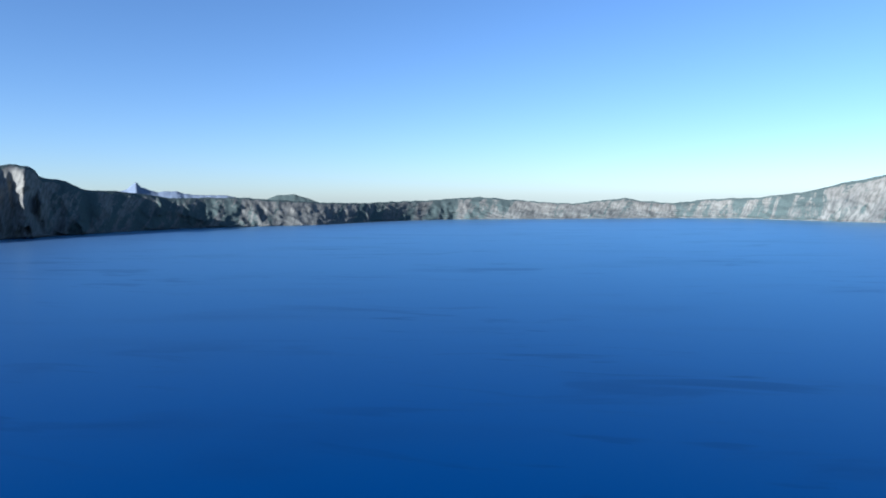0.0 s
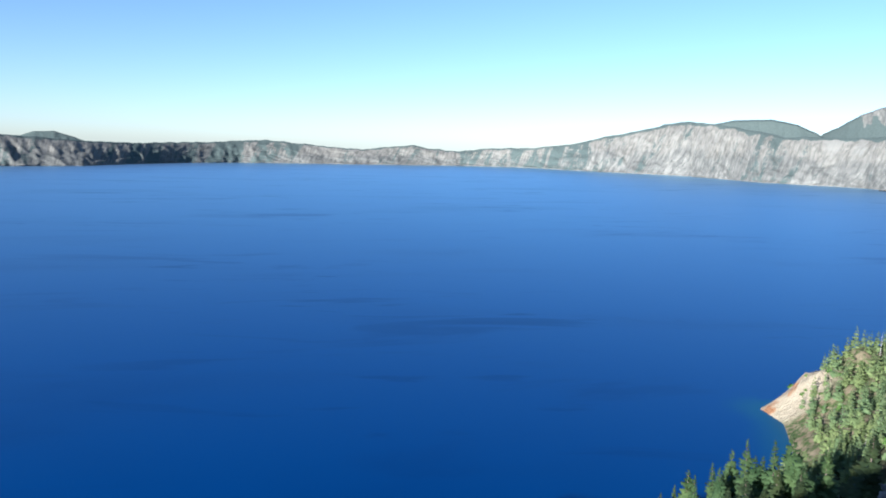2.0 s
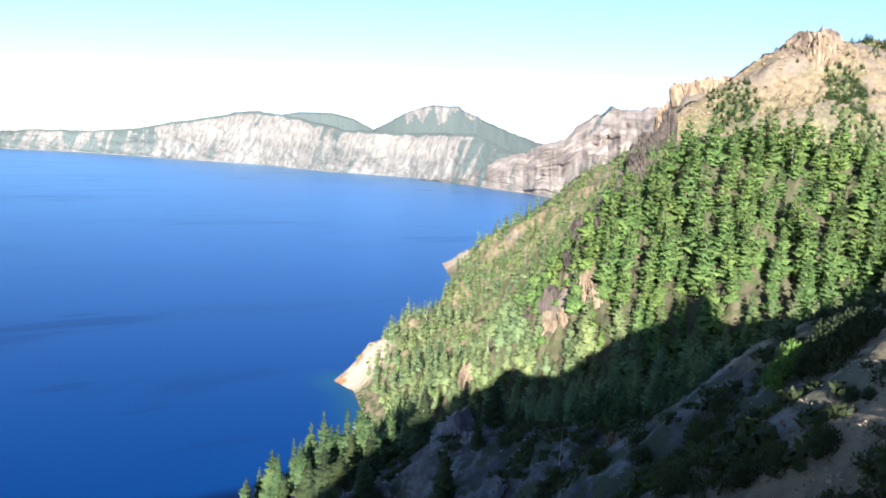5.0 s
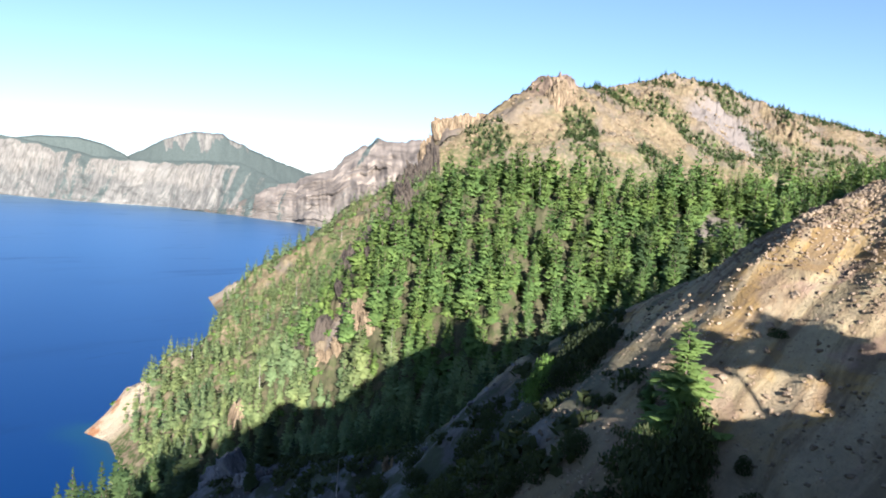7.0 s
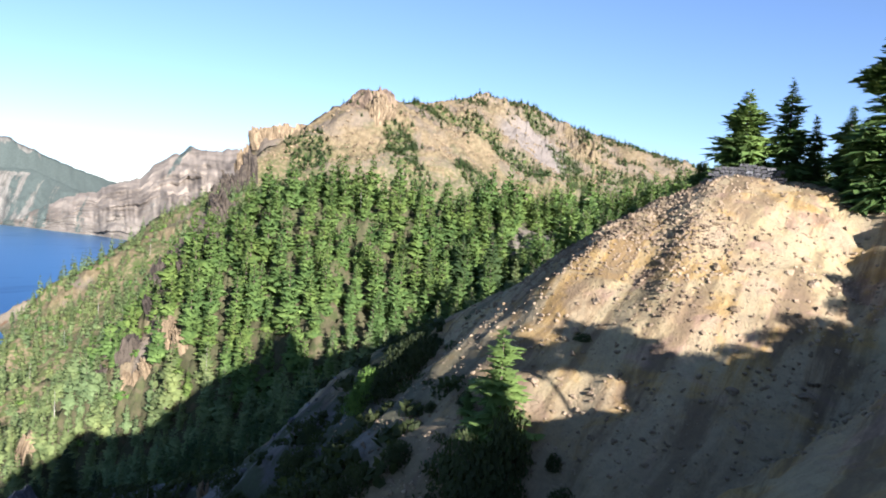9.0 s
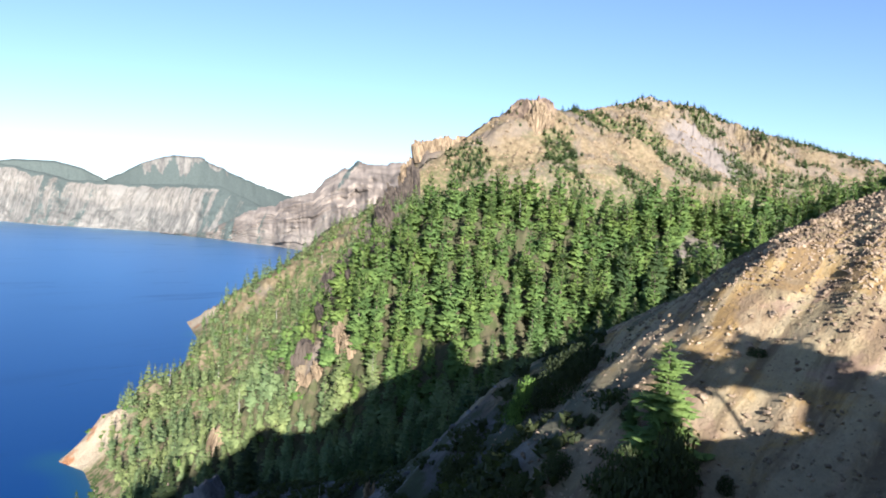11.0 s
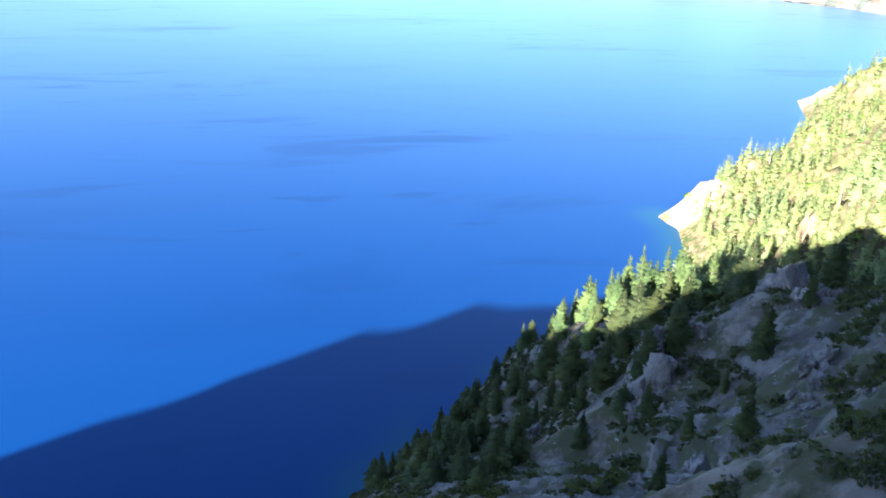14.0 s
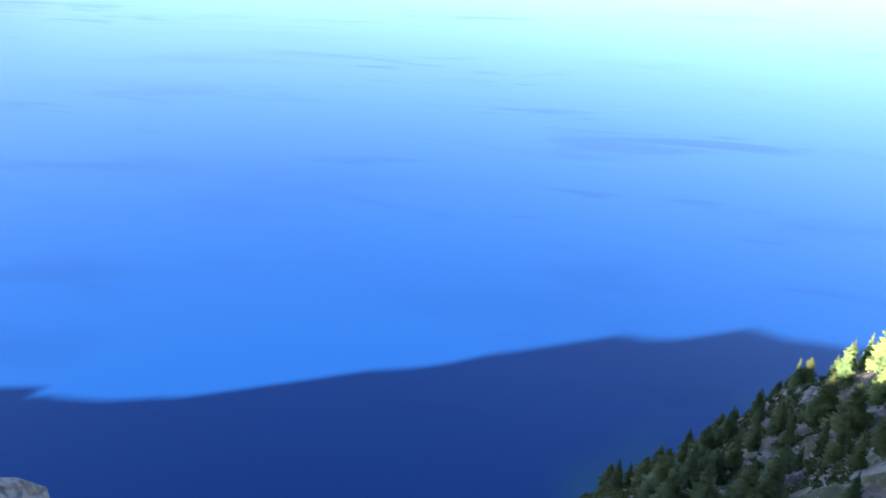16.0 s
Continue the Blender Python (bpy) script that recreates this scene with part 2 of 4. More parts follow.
def leaf(name, dark, light):
    n = Nodes(name)
    tone = n.math("ADD", n.math("MULTIPLY", n.noise(0.30, 3), 0.85), n.math("MULTIPLY", n.island(), 0.15))
    col = n.mix(n.ramp(tone, 0.25, 0.75), dark, light)
    stand = n.mix(n.ramp(n.noise(0.045, 2), 0.35, 0.65), (0.88, 0.95, 0.92), (1.1, 1.04, 0.85))
    col = n.mix(1.0, col, stand, "MULTIPLY")
    mat = n.done(col, 0.75, 0.2)
    thin = n.t.nodes.new("ShaderNodeBsdfTranslucent")
    n.put(n.mix(0.4, col, (0.16, 0.20, 0.02)), thin.inputs[0])
    both = n.t.nodes.new("ShaderNodeMixShader")
    both.inputs[0].default_value = 0.28
    n.t.links.new(n.bsdf.outputs[0], both.inputs[1])
    n.t.links.new(thin.outputs[0], both.inputs[2])
    n.t.links.new(both.outputs[0], n.t.nodes["Material Output"].inputs["Surface"])
    return mat


GROUND = near_ground()
LAKE = lake_water()
# far forest tone lightened and greyed, distance haze put into the colour
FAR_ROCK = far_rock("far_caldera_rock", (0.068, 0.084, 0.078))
# far peak's rock tinted blue to carry the haze
HAZE_BLUE_ROCK = crag_rock("haze_blue_rock", (0.16, 0.19, 0.24), (0.26, 0.30, 0.36))
# crag rock darkened in colour to stand for faces in shadow
SHADOW_CRAG = crag_rock("shadow_dark_crag_rock", (0.036, 0.031, 0.027), (0.110, 0.092, 0.070))
TAN_CRAG = crag_rock("tan_crag_rock", (0.145, 0.110, 0.068), (0.33, 0.255, 0.155))
GREY_CRAG = crag_rock("grey_crag_rock", (0.105, 0.107, 0.108), (0.255, 0.262, 0.268))
NEEDLES = leaf("conifer_needles", (0.034, 0.066, 0.026), (0.105, 0.155, 0.058))
# needle green brightened in colour so these conifers look sunlit
LIT_NEEDLES = leaf("sunlit_needles", (0.056, 0.104, 0.031), (0.185, 0.272, 0.076))
# yellow-green of the open slope, paled in colour for the haze over it
HAZE_PALE_NEEDLES = leaf("haze_pale_needles", (0.098, 0.142, 0.060), (0.24, 0.30, 0.128))
# shade put into the needle colour for conifers on the shaded slope
SHADED_NEEDLES = leaf("shade_darkened_needles", (0.022, 0.036, 0.016), (0.075, 0.100, 0.038))
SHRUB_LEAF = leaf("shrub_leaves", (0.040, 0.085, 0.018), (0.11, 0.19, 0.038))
# scrub green darkened in colour, as the slope's shade leaves it nearly black
SHADED_SCRUB = leaf("shade_dark_scrub_leaves", (0.016, 0.024, 0.010), (0.050, 0.065, 0.026))
BARK = crag_rock("bark", (0.12, 0.09, 0.065), (0.24, 0.19, 0.15))
DEAD_WOOD = crag_rock("weathered_wood", (0.36, 0.33, 0.29), (0.56, 0.52, 0.47))

# ---- the near caldera wall: plan in metres ----
SHORE = [(-2500, 1500, 0), (-900, 560, 0), (-400, 250, 0), (-220, 140, 0), (-110, 106, 0), (-50, 114, 0), (12, 138, 0), (60, 158, 0), (88, 180, 0), (125, 192, 0), (180, 206, 0), (232, 240, 0), (266, 290, 0), (269, 311, 0),
         (292, 322, 0), (335, 320, 0), (410, 345, 0), (520, 425, 0), (652, 566, 0), (672, 568, 0), (760, 500, 0), (1100, 620, 0), (1900, 1200, 0)]
# left of the viewer the rim is unseen, shaped to cast the lake's shadow
RIM = [(-2500, 1100, 200), (-900, 300, 90), (-500, 110, 58), (-350, 56, 60), (-316, 47, 66), (-288, 40, 70), (-266, 34, 76), (-258, 32, 87), (-247, 29, 98), (-223, 23, 108), (-198, 17, 113), (-184, 14, 114), (-120, 3, 117), (-70, -3, 121), (-45, -9, 135), (-25, -9, 136), (0, -3, 134.4), (12, -9, 132.2), (19, -13, 132.5), (23, -15, 132.6), (27, -17.5, 133), (30, -19.5, 133.6), (36, -24, 135), (42, -26, 137), (64, -22, 140), (110, -45, 138), (200, -60, 141),
       (320, -45, 138), (500, -90, 148), (750, -190, 150), (1200, -420, 130)]
SPUR_A = [(64, -22, 140.2), (61.2, -15, 140.6), (59.4, -11.0, 140.1), (60.5, -7.9, 138.6), (62.8, -4.9, 136.8), (66, -1.7, 133.7), (69, 1.5, 131.4), (71.8, 5.7, 128.9), (75.3, 10.3, 126.0), (77.5, 15.3, 122.4), (80.5, 20.4, 119.4),
          (83.2, 25.6, 114.8), (85.3, 31.7, 108.6), (87.7, 38, 101.5), (95, 55, 93.5), (97, 76, 87), (101, 97, 71), (105, 127, 57), (102, 143, 46), (98, 160, 30), (90, 182, -2)]
BUTTRESS = [(56, -1.0, 131.4), (51, -0.2, 130.2), (47.6, 0.2, 128.9), (45.2, -0.4, 127.4), (42.5, -1.4, 125.2)]
SPUR_B = [(740, 208, 247), (715, 250, 206), (692, 280, 200), (676, 302, 196), (664, 316, 150), (650, 328, 118), (632, 352, 100), (636, 450, 48), (655, 561, -2)]
SPUR_C = [(330, -45, 136), (310, -5, 132), (292, 30, 129.5), (272, 85, 131.5), (256, 110, 131), (243, 126, 111), (230, 142, 86), (212, 162, 56), (196, 186, 24)]
SPUR_D = [(282, 289, 2), (300, 297, 9), (313, 294, 24), (357, 307, 27), (406, 325, 38), (452, 331, 54), (498, 322, 78)]
# unseen mound, added and shaped to cast the shadow on the spur
SHADE_KNOLL = [(21.9, -15.9, 132.6), (22.5, -16.7, 134.0), (23.2, -17.7, 136.4), (23.9, -18.7, 136.3), (24.4, -19.5, 135.4), (25.2, -20.5, 135.6), (26.2, -22.0, 136.2), (27.3, -23.7, 137.2), (27.9, -24.4, 138.0), (29.4, -26.6, 137.3), (31.5, -29.5, 139.6), (36, -36, 141)]
STRIPS = [[(672, 163, 0), (620, 141, 0), (604, 127, 0)], [(790, 180, 0), (788, 159, 0), (776, 130, 0)], [(794, 112, 0), (762, 73, 0), (765, 43, 0), (805, -15, 0)], [(869, 10, 0), (821, -8, 0)], [(649, 89, 0), (643, 75, 0)], [(938, 54, 0), (922, 40, 0)], [(631, 237, 0), (601, 216, 0)], [(883, -33, 0), (889, -84, 0)]]
# unseen mound behind the viewer, added to shade the viewpoint
SHADE_BANK = [(-6.5, -1.5, 136.4), (-4.0, -3.8, 137.0), (-1.0, -5.0, 136.8)]
BARE = [(434, 330, 0), (466, 321, 0), (484, 311, 0), (502, 302, 0), (524, 282, 0)]
CREST = [(740, 208, 248), (775, 190, 246), (840, 150, 259), (943, 112, 286), (1000, 17, 262), (1010, -113, 228), (1040, -300, 174), (1150, -600, 120)]


def ground_z(x, y):
    n, sn, _, along = polyline(SHORE, x, y)
    m, sm, top, _ = polyline(RIM, x, y)
    n = n * sn
    inside = sm < 0
    ni = np.maximum(n, 0)
    share = ni / (ni + m + 1e-6)
    z = top * share ** 0.92
    z = np.where(inside, z, top - 0.22 * m + 0.0004 * np.minimum(m, 250) ** 2)
    da, sa, za, la = polyline(SPUR_A, x, y)
    facing = 0.38 * np.minimum(da, 5) + 0.74 * np.maximum(da - 5, 0)
    outer = 0.02 * np.minimum(da, 6) ** 2 + 0.78 * np.maximum(da - 6, 0)
    z = np.maximum(z, za - np.where((sa < 0) & (y < 45), facing, outer))
    du, _, zu, _ = polyline(BUTTRESS, x, y)
    z = np.maximum(z, zu - 0.10 * du ** 2 - 0.55 * du)
    db, _, zb, _ = polyline(SPUR_B, x, y)
    z = np.maximum(z, zb - 0.85 * db)
    dd, _, zd, _ = polyline(SPUR_C, x, y)
    z = np.maximum(z, zd - 0.62 * np.maximum(dd - 4, 0) - 0.03 * np.minimum(dd, 4) ** 2)
    de, _, ze, _ = polyline(SPUR_D, x, y)
    z = np.maximum(z, ze - 0.55 * np.maximum(de - 6, 0) - 0.02 * np.minimum(de, 6) ** 2)
    dc, sc, zc, lc = polyline(CREST, x, y)
    z = np.maximum(z, zc - np.where(sc < 0, 1.15, 0.60) * dc)
    ds, _, zs, _ = polyline([(268, 309, 1), (313, 308, 19), (370, 290, 40)], x, y)
    z = np.maximum(z, np.minimum(zs, 0.8 * np.maximum(n, 0) + 1) - 0.55 * ds)
    dk, _, zk, _ = polyline(SHADE_KNOLL, x, y)
    z = np.maximum(z, zk - 0.08 * dk ** 2 - 1.1 * dk)
    db2, _, zb2, _ = polyline(SHADE_BANK, x, y)
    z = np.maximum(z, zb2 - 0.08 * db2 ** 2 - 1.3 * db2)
    # the summit crag, a steep-sided block along the ridge
    u, v = -0.51 * (x - 740) + 0.86 * (y - 208), 0.86 * (x - 740) + 0.51 * (y - 208)
    block = np.interp(u, [-16, 0, 14, 32], [240, 246, 243, 231]) + 0.12 * np.minimum(0, v) - 3.2 * np.maximum(0, np.abs(v + 13 + 4 * N1.at(u / 9, v / 30)) - 20) - 3.2 * np.maximum(0, np.abs(u - 9 + 3 * N2.at(u / 30, v / 7)) - 22)
    block = block + 3.0 * N3.ridged(x / 13, y / 13, 3, 0.6) - 3.5
    z = np.where(np.hypot(u - 9, v) < 60, np.maximum(z, block), z)
    r = np.hypot(x, y)
    far = smooth(120, 380, r)
    amp = smooth(0, 25, n) * (0.25 + 0.75 * smooth(20, 70, r))
    amp = amp * (0.3 + 0.7 * smooth(3, 16, da)) * smooth(1, 9, dk)
    gully = N1.ridged(along / (26 + 50 * far), n / 240, 3)
    z = z + amp * ((1.2 + 7 * far) * gully + (0.9 + 1.6 * far) * N2.fbm(x / (21 + 20 * far), y / (21 + 20 * far), 4, 0.5))
    crag = smooth(0.15, 0.6, N3.fbm(x / (30 + 45 * far), y / (30 + 45 * far), 3))
    z = z + amp * crag * (1.6 + 2.0 * far) * np.abs(N3.fbm(x / (7 + 12 * far), y / (7 + 12 * far), 4, 0.55))
    bare = smooth(230, 60, dc) * (sc > 0) * smooth(145, 165, z) * (0.15 + 0.85 * smooth(4, 40, dc))
    z = z + bare * (9 * N3.ridged(lc / 75 + 0.3 * N1.at(x / 60, y / 60), dc / 260, 4, 0.6) + 5.0 * np.abs(N2.fbm(x / 15, y / 15, 4, 0.65)))
    flank = smooth(1.5, 8, da) * smooth(60, 30, da) * smooth(120, 60, y) * (sa < 0)
    z = z + flank * (0.75 * N2.fbm(la / 9 + 0.3 * N1.at(x / 8, y / 8), da / 40, 4, 0.6) + 0.40 * N1.fbm(la / 2.6, da / 9, 4, 0.6))
    z = z + smooth(150, 60, r) * smooth(5, 12, r) * (0.22 * N3.fbm(x / 1.9, y / 1.9, 4, 0.6) + smooth(20, 45, y) * (0.75 * N1.ridged(x / 9, y / 9, 5, 0.62) + 0.5 * smooth(0.1, 0.25, N2.fbm(x / 5, y / 5, 4, 0.6)) - 0.3))
    z = np.where(n < 0, np.maximum(-12, n * 0.5), z)
    # level standing place under the viewer
    here = smooth(5.0, 1.2, r)
    return z * (1 - here) + 134.3 * here


def spaced(stops):
    out = []
    for a, b, step in stops:
        out.append(np.arange(a, b - 1e-6, step))
    return np.concatenate(out + [[stops[-1][1]]])


gxs = spaced([(-2400, -800, 80), (-800, -150, 25), (-150, -20, 5), (-20, 20, 1.4), (20, 106, 0.62), (106, 320, 2.5), (320, 1150, 4.2), (1150, 2400, 60)])
gys = spaced([(-1200, -300, 60), (-300, -60, 12), (-60, -42, 3), (-42, -27, 0.8), (-27, 60, 0.62), (60, 200, 1.1), (200, 420, 2.4), (420, 640, 5), (640, 1600, 60)])
px, py = np.meshgrid(gxs, gys, indexing="ij")
pz = ground_z(px, py)
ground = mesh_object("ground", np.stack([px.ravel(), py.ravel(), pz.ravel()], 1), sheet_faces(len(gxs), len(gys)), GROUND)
tagged(ground, "steep caldera wall of bare soil, scree and rock outcrops", "ground", kind="structure")
dA, sA, _, lA = polyline(SPUR_A, px, py)
dC, sC, _, lC = polyline(CREST, px, py)
dB = polyline(SPUR_B, px, py)[0]
shore_d = polyline(SHORE, px, py)[0]
peach_low = smooth(117, 130, pz + 4 * N2.fbm(px / 10, py / 10, 3))
peach_top = smooth(11, 5, dA + 1.5 * N2.fbm(px / 5, py / 5, 3)) * smooth(40, 28, py)
attribute(ground, "pink", smooth(50, 28, dA + 3 * N2.fbm(px / 6, py / 6, 3)) * smooth(62, 15, py + 6 * N1.fbm(px / 9, py / 9, 3)) * smooth(130, 95, px) * np.maximum(peach_low, peach_top))
attribute(ground, "spit", np.clip(smooth(27, 17, np.hypot(px - 281, py - 306)) + smooth(40, 15, polyline([(652, 566, 0), (640, 500, 0), (634, 440, 0)], px, py)[0]), 0, 1))
attribute(ground, "shade_toned_rock", smooth(135, 100, px) * np.maximum(smooth(5, 18, py + 6 * N1.fbm(px / 11, py / 11, 3)), 0.0 * px))
strip = smooth(17, 9, polyline(BARE, px, py)[0] + 5 * N2.fbm(px / 14, py / 14, 3))
knob = smooth(13, 7, np.hypot(px - 221, py - 134) + 3 * N1.fbm(px / 6, py / 6, 2))
attribute(ground, "pale", np.clip(strip + knob + 0.3 * smooth(30, 12, shore_d) * smooth(222, 250, px) + smooth(27, 17, np.hypot(px - 281, py - 306)) + 0.9 * smooth(70, 20, dB) * smooth(60, 100, pz) + 0.7 * smooth(500, 600, px) * smooth(150, 172, pz), 0, 1))
attribute(ground, "scree", smooth(70, 40, np.hypot((px - 850) / 0.9, (py - 42) / 0.8)) + 0.8 * smooth(30, 12, np.hypot(px - 278, py - 8)))
attribute(ground, "crag", smooth(46, 30, np.hypot(px - 724, py - 214)) * smooth(218, 228, pz + 4 * N1.fbm(px / 9, py / 9, 3)))
nS, sS = polyline(SHORE, px, py)[:2]
mS = polyline(RIM, px, py)[0]
attribute(ground, "shaded_litter", (1 - strip) * (1 - knob) * np.maximum(0.9 * smooth(0.03, 0.14, np.where(sS > 0, nS, 0) / (nS + mS)), smooth(90, 40, polyline(SPUR_C, px, py)[0])) * smooth(100, 125, px) * smooth(172, 150, pz) * smooth(30, 60, dB) * smooth(9, 18, np.hypot(px - 278, py - 8)) * (0.4 + 0.6 * smooth(95, 55, polyline(SPUR_C, px, py)[0])))
scrub = np.max([smooth(21, 8, polyline(line, px, py)[0] + 6 * N2.fbm(px / 20, py / 20, 2)) for line in STRIPS], axis=0)
attribute(ground, "veg", (1 - 0.8 * strip) * (1 - knob) * np.maximum(smooth(100, 125, px) * smooth(205, 140, pz) * (1 - 0.6 * smooth(60, 20, dB)), scrub))


def surf(x, y):
    """The ground's height on its mesh."""
    i = np.clip(np.searchsorted(gxs, x) - 1, 0, len(gxs) - 2)
    j = np.clip(np.searchsorted(gys, y) - 1, 0, len(gys) - 2)
    u, v = (x - gxs[i]) / (gxs[i + 1] - gxs[i]), (y - gys[j]) / (gys[j + 1] - gys[j])
    return (pz[i, j] * (1 - u) + pz[i + 1, j] * u) * (1 - v) + (pz[i, j + 1] * (1 - u) + pz[i + 1, j + 1] * u) * v


def low(x, y):
    return float(surf(np.array([float(x)]), np.array([float(y)]))[0])


# ---- the lake ----
lxs = spaced([(-5200, -400, 300), (-400, -60, 20), (-60, 720, 6), (720, 5200, 280)])
lys = spaced([(-5200, 0, 400), (0, 90, 15), (90, 640, 6), (640, 5200, 240)])
lx, ly = np.meshgrid(lxs, lys, indexing="ij")
lake = mesh_object("water", np.stack([lx.ravel(), ly.ravel(), np.zeros(lx.size)], 1), sheet_faces(len(lxs), len(lys)), LAKE)
tagged(lake, "deep blue caldera lake with darker wind patches", "lake", kind="structure")
off = polyline(SHORE, lx, ly)
attribute(lake, "shallow", smooth(22, 0, np.where(off[1] < 0, off[0], 0)) * smooth(900, 700, np.hypot(lx, ly)) * smooth(0.0, 0.5, N2.fbm(lx / 40, ly / 40, 3) + 0.35) * 0.8)

# ---- the far caldera wall and the peaks behind it: bearing, then degrees above the eye's level ----
FAR_SHORE = [(-60, -4.0), (-45, -3.2), (-31, -2.52), (-26.4, -2.33), (-19.3, -2.08), (-9.8, -2.02), (-3.7, -1.76), (0.7, -1.69), (9.4, -1.70), (17.8, -1.66), (22, -1.68), (28.2, -1.87), (34.8, -2.02),
             (39.9, -2.30), (46.1, -2.42), (50, -2.70), (53.6, -2.88), (55.2, -3.02), (60, -3.2)]
# below bearing -33 the rim is unseen, kept low to let the sun in
FAR_RIM = [(-60, -2.0), (-45, -0.6), (-36, 0.9), (-33, 2.2), (-30.2, 2.50), (-29.3, 2.34), (-28.95, 2.1), (-28.75, 1.72), (-28.2, 1.55), (-27.2, 1.40), (-26.2, 0.86), (-25.5, 0.72), (-24, 0.70), (-23.3, 0.58), (-22, 0.42), (-20.4, 0.15), (-15.6, 0.15), (-9.8, -0.27), (-6.3, -0.37), (-0.6, -0.16), (2.7, 0.04), (7.7, -0.40), (9.9, -0.55),
           (13, -0.22), (14, -0.15), (15.1, -0.37), (17.3, -0.56), (19.7, -0.29), (23.2, -0.18), (26.4, 0.21), (28.5, 0.76), (31.2, 1.29), (32.9, 1.75), (34.4, 1.97), (36.3, 1.8), (39.7, 1.25),
           (41, 0.9), (42.2, 0.97), (45, 0.9), (48.2, 1.1), (51, 1.2), (51.9, 0.8), (54.5, -0.3), (56.5, -0.7), (60, -0.9)]
WOODED = [(-60, 0.42), (-30.5, 0.12), (-28.5, 0.22), (-26, 0.36), (-20, 0.36), (-14, 0.24), (-10, 0.14), (-6, 0.36), (2, 0.34), (6, 0.18), (17, 0.24), (23, 0.32), (26, 0.38), (28, 0.32), (30, 0.16), (33, 0.20), (36, 0.10), (39, 0.26), (40.5, 0.34), (42, 0.14), (47, 0.16), (50, 0.26), (51.5, 0.42), (56, 0.42), (60, 0.10)]
# bare buttresses on the shaded wall: bearing, half width, reach, lower and upper ends
BUTTRESSES = [(-29.6, 0.42, 0.46, 0.05, 0.92), (-28.7, 0.20, 0.24, 0.35, 0.75), (-27.3, 0.22, 0.30, 0.08, 0.40), (-26.3, 0.20, 0.28, 0.08, 0.42), (-23.2, 0.3, 0.16, 0.70, 0.92), (-21.0, 0.25, 0.2, 0.45, 0.85)]
SIDE_SHORE = [(47, -2.52), (49, -2.66), (51.05, -2.80), (52.9, -2.97), (55.1, -3.12), (57.2, -3.35), (62, -3.7), (70, -4.6), (80, -5.5)]
SIDE_RIM = [(47, -2.52), (49, -2.5), (50.2, -2.25), (51.2, -1.7), (52.2, -1.1), (53.4, -0.5), (55.06, 0.05), (56.4, 0.75), (57.9, 1.15), (58.9, 2.29), (60.04, 3.1), (60.8, 3.45), (61.3, 3.80), (62.0, 3.55), (62.5, 3.55), (64.8, 3.9), (70, 4.2), (80, 4.0)]
SIDE_WOODED = [(47, 0.3), (52, 0.25), (55, 0.10), (57, 0.16), (60, 0.10), (80, 0.12)]


def caldera_wall(name, shore, rim, wooded, count, label, depth_gain, strata=0.0, capped=0.55, rough=0.05):
    """A stretch of the lake's far wall: spurs and gullies between the waterline and the rim."""
    az = np.linspace(shore[0][0], shore[-1][0], count)
    el = np.interp(az, *zip(*rim)) + rough * N3.fbm(az * 1.1, az * 0 + 4, 5, 0.6)
    rs = EYE.z / np.tan(np.radians(-np.interp(az, *zip(*shore))))
    rs = np.minimum(rs + 12 * N1.fbm(az * 0.6, az * 0, 4) * smooth(0, 3, az - az[0]), 4830)
    even = np.convolve(np.pad(rs, 57, mode="edge"), np.ones(115) / 115, "valid")
    zt = EYE.z + (even + 120) * np.tan(np.radians(el))
    depth = np.minimum(40 + depth_gain * np.maximum(zt, 4), 4925 - np.maximum(rs, even))
    zt = EYE.z + (even + depth) * np.tan(np.radians(el))
    arc = np.concatenate([[0], np.cumsum(np.hypot(np.diff(rs * np.sin(np.radians(az))), np.diff(rs * np.cos(np.radians(az)))).clip(0, 14))])
    V = 58
    steps, cover, rises = [], [], []
    for k in range(V):
        v = k / (V - 4)
        if v <= 1:
            belly = math.sin(math.pi * v ** 0.8) ** 0.8
            rag = N2.ridged(arc / 420 + 0.5 * v + 0.12 * N1.fbm(arc / 300, v * 2.0 + arc * 0, 3), v * 0.8 + arc * 0, 4, 0.5)
            ledge = N3.fbm(arc / 60, v * 5 + arc * 0, 4, 0.6)
            lean = float(smooth(0.0, 0.9, v))
            r = rs * (1 - lean) + even * lean + depth * v - belly * depth * ((0.11 - 0.05 * smooth(0, -12, az)) * rag + 0.15 * smooth(-4, -14, az) * N3.ridged(arc / 190 + 0.35 * v, v * 0.5 + arc * 0, 3, 0.55) + 0.03 * N1.ridged(arc / 90 + 0.4 * v, v * 0.6 + arc * 0, 3, 0.6) + 0.025 * ledge + strata * np.abs(N1.fbm(arc / 500, v * 9 + arc * 0, 3, 0.7)))
            for bearing, wide, bulge, low_v, high_v in BUTTRESSES:
                tall = float(smooth(low_v - 0.1, low_v + 0.1, v) * smooth(high_v + 0.12, high_v - 0.12, v))
                r = r - bulge * depth * tall * np.exp(-((az - bearing + 0.25 * N3.fbm(v * 4 + 0 * az, az * 0.8, 3)) / wide) ** 2) * (0.75 + 0.5 * N1.fbm(arc / 40, v * 5 + arc * 0, 3))
            z = zt * (0.62 * v ** 1.25 + 0.38 * (0.5 - 0.5 * math.cos(math.pi * v))) + belly * 0.06 * zt * N1.fbm(arc / 130, v * 3 + arc * 0, 4)
            z = z - (4 if k == 0 else 0)
        else:
            r = even + depth + (k - V + 4) * 18
            z = zt - 1 - 2 * (k - V + 4)
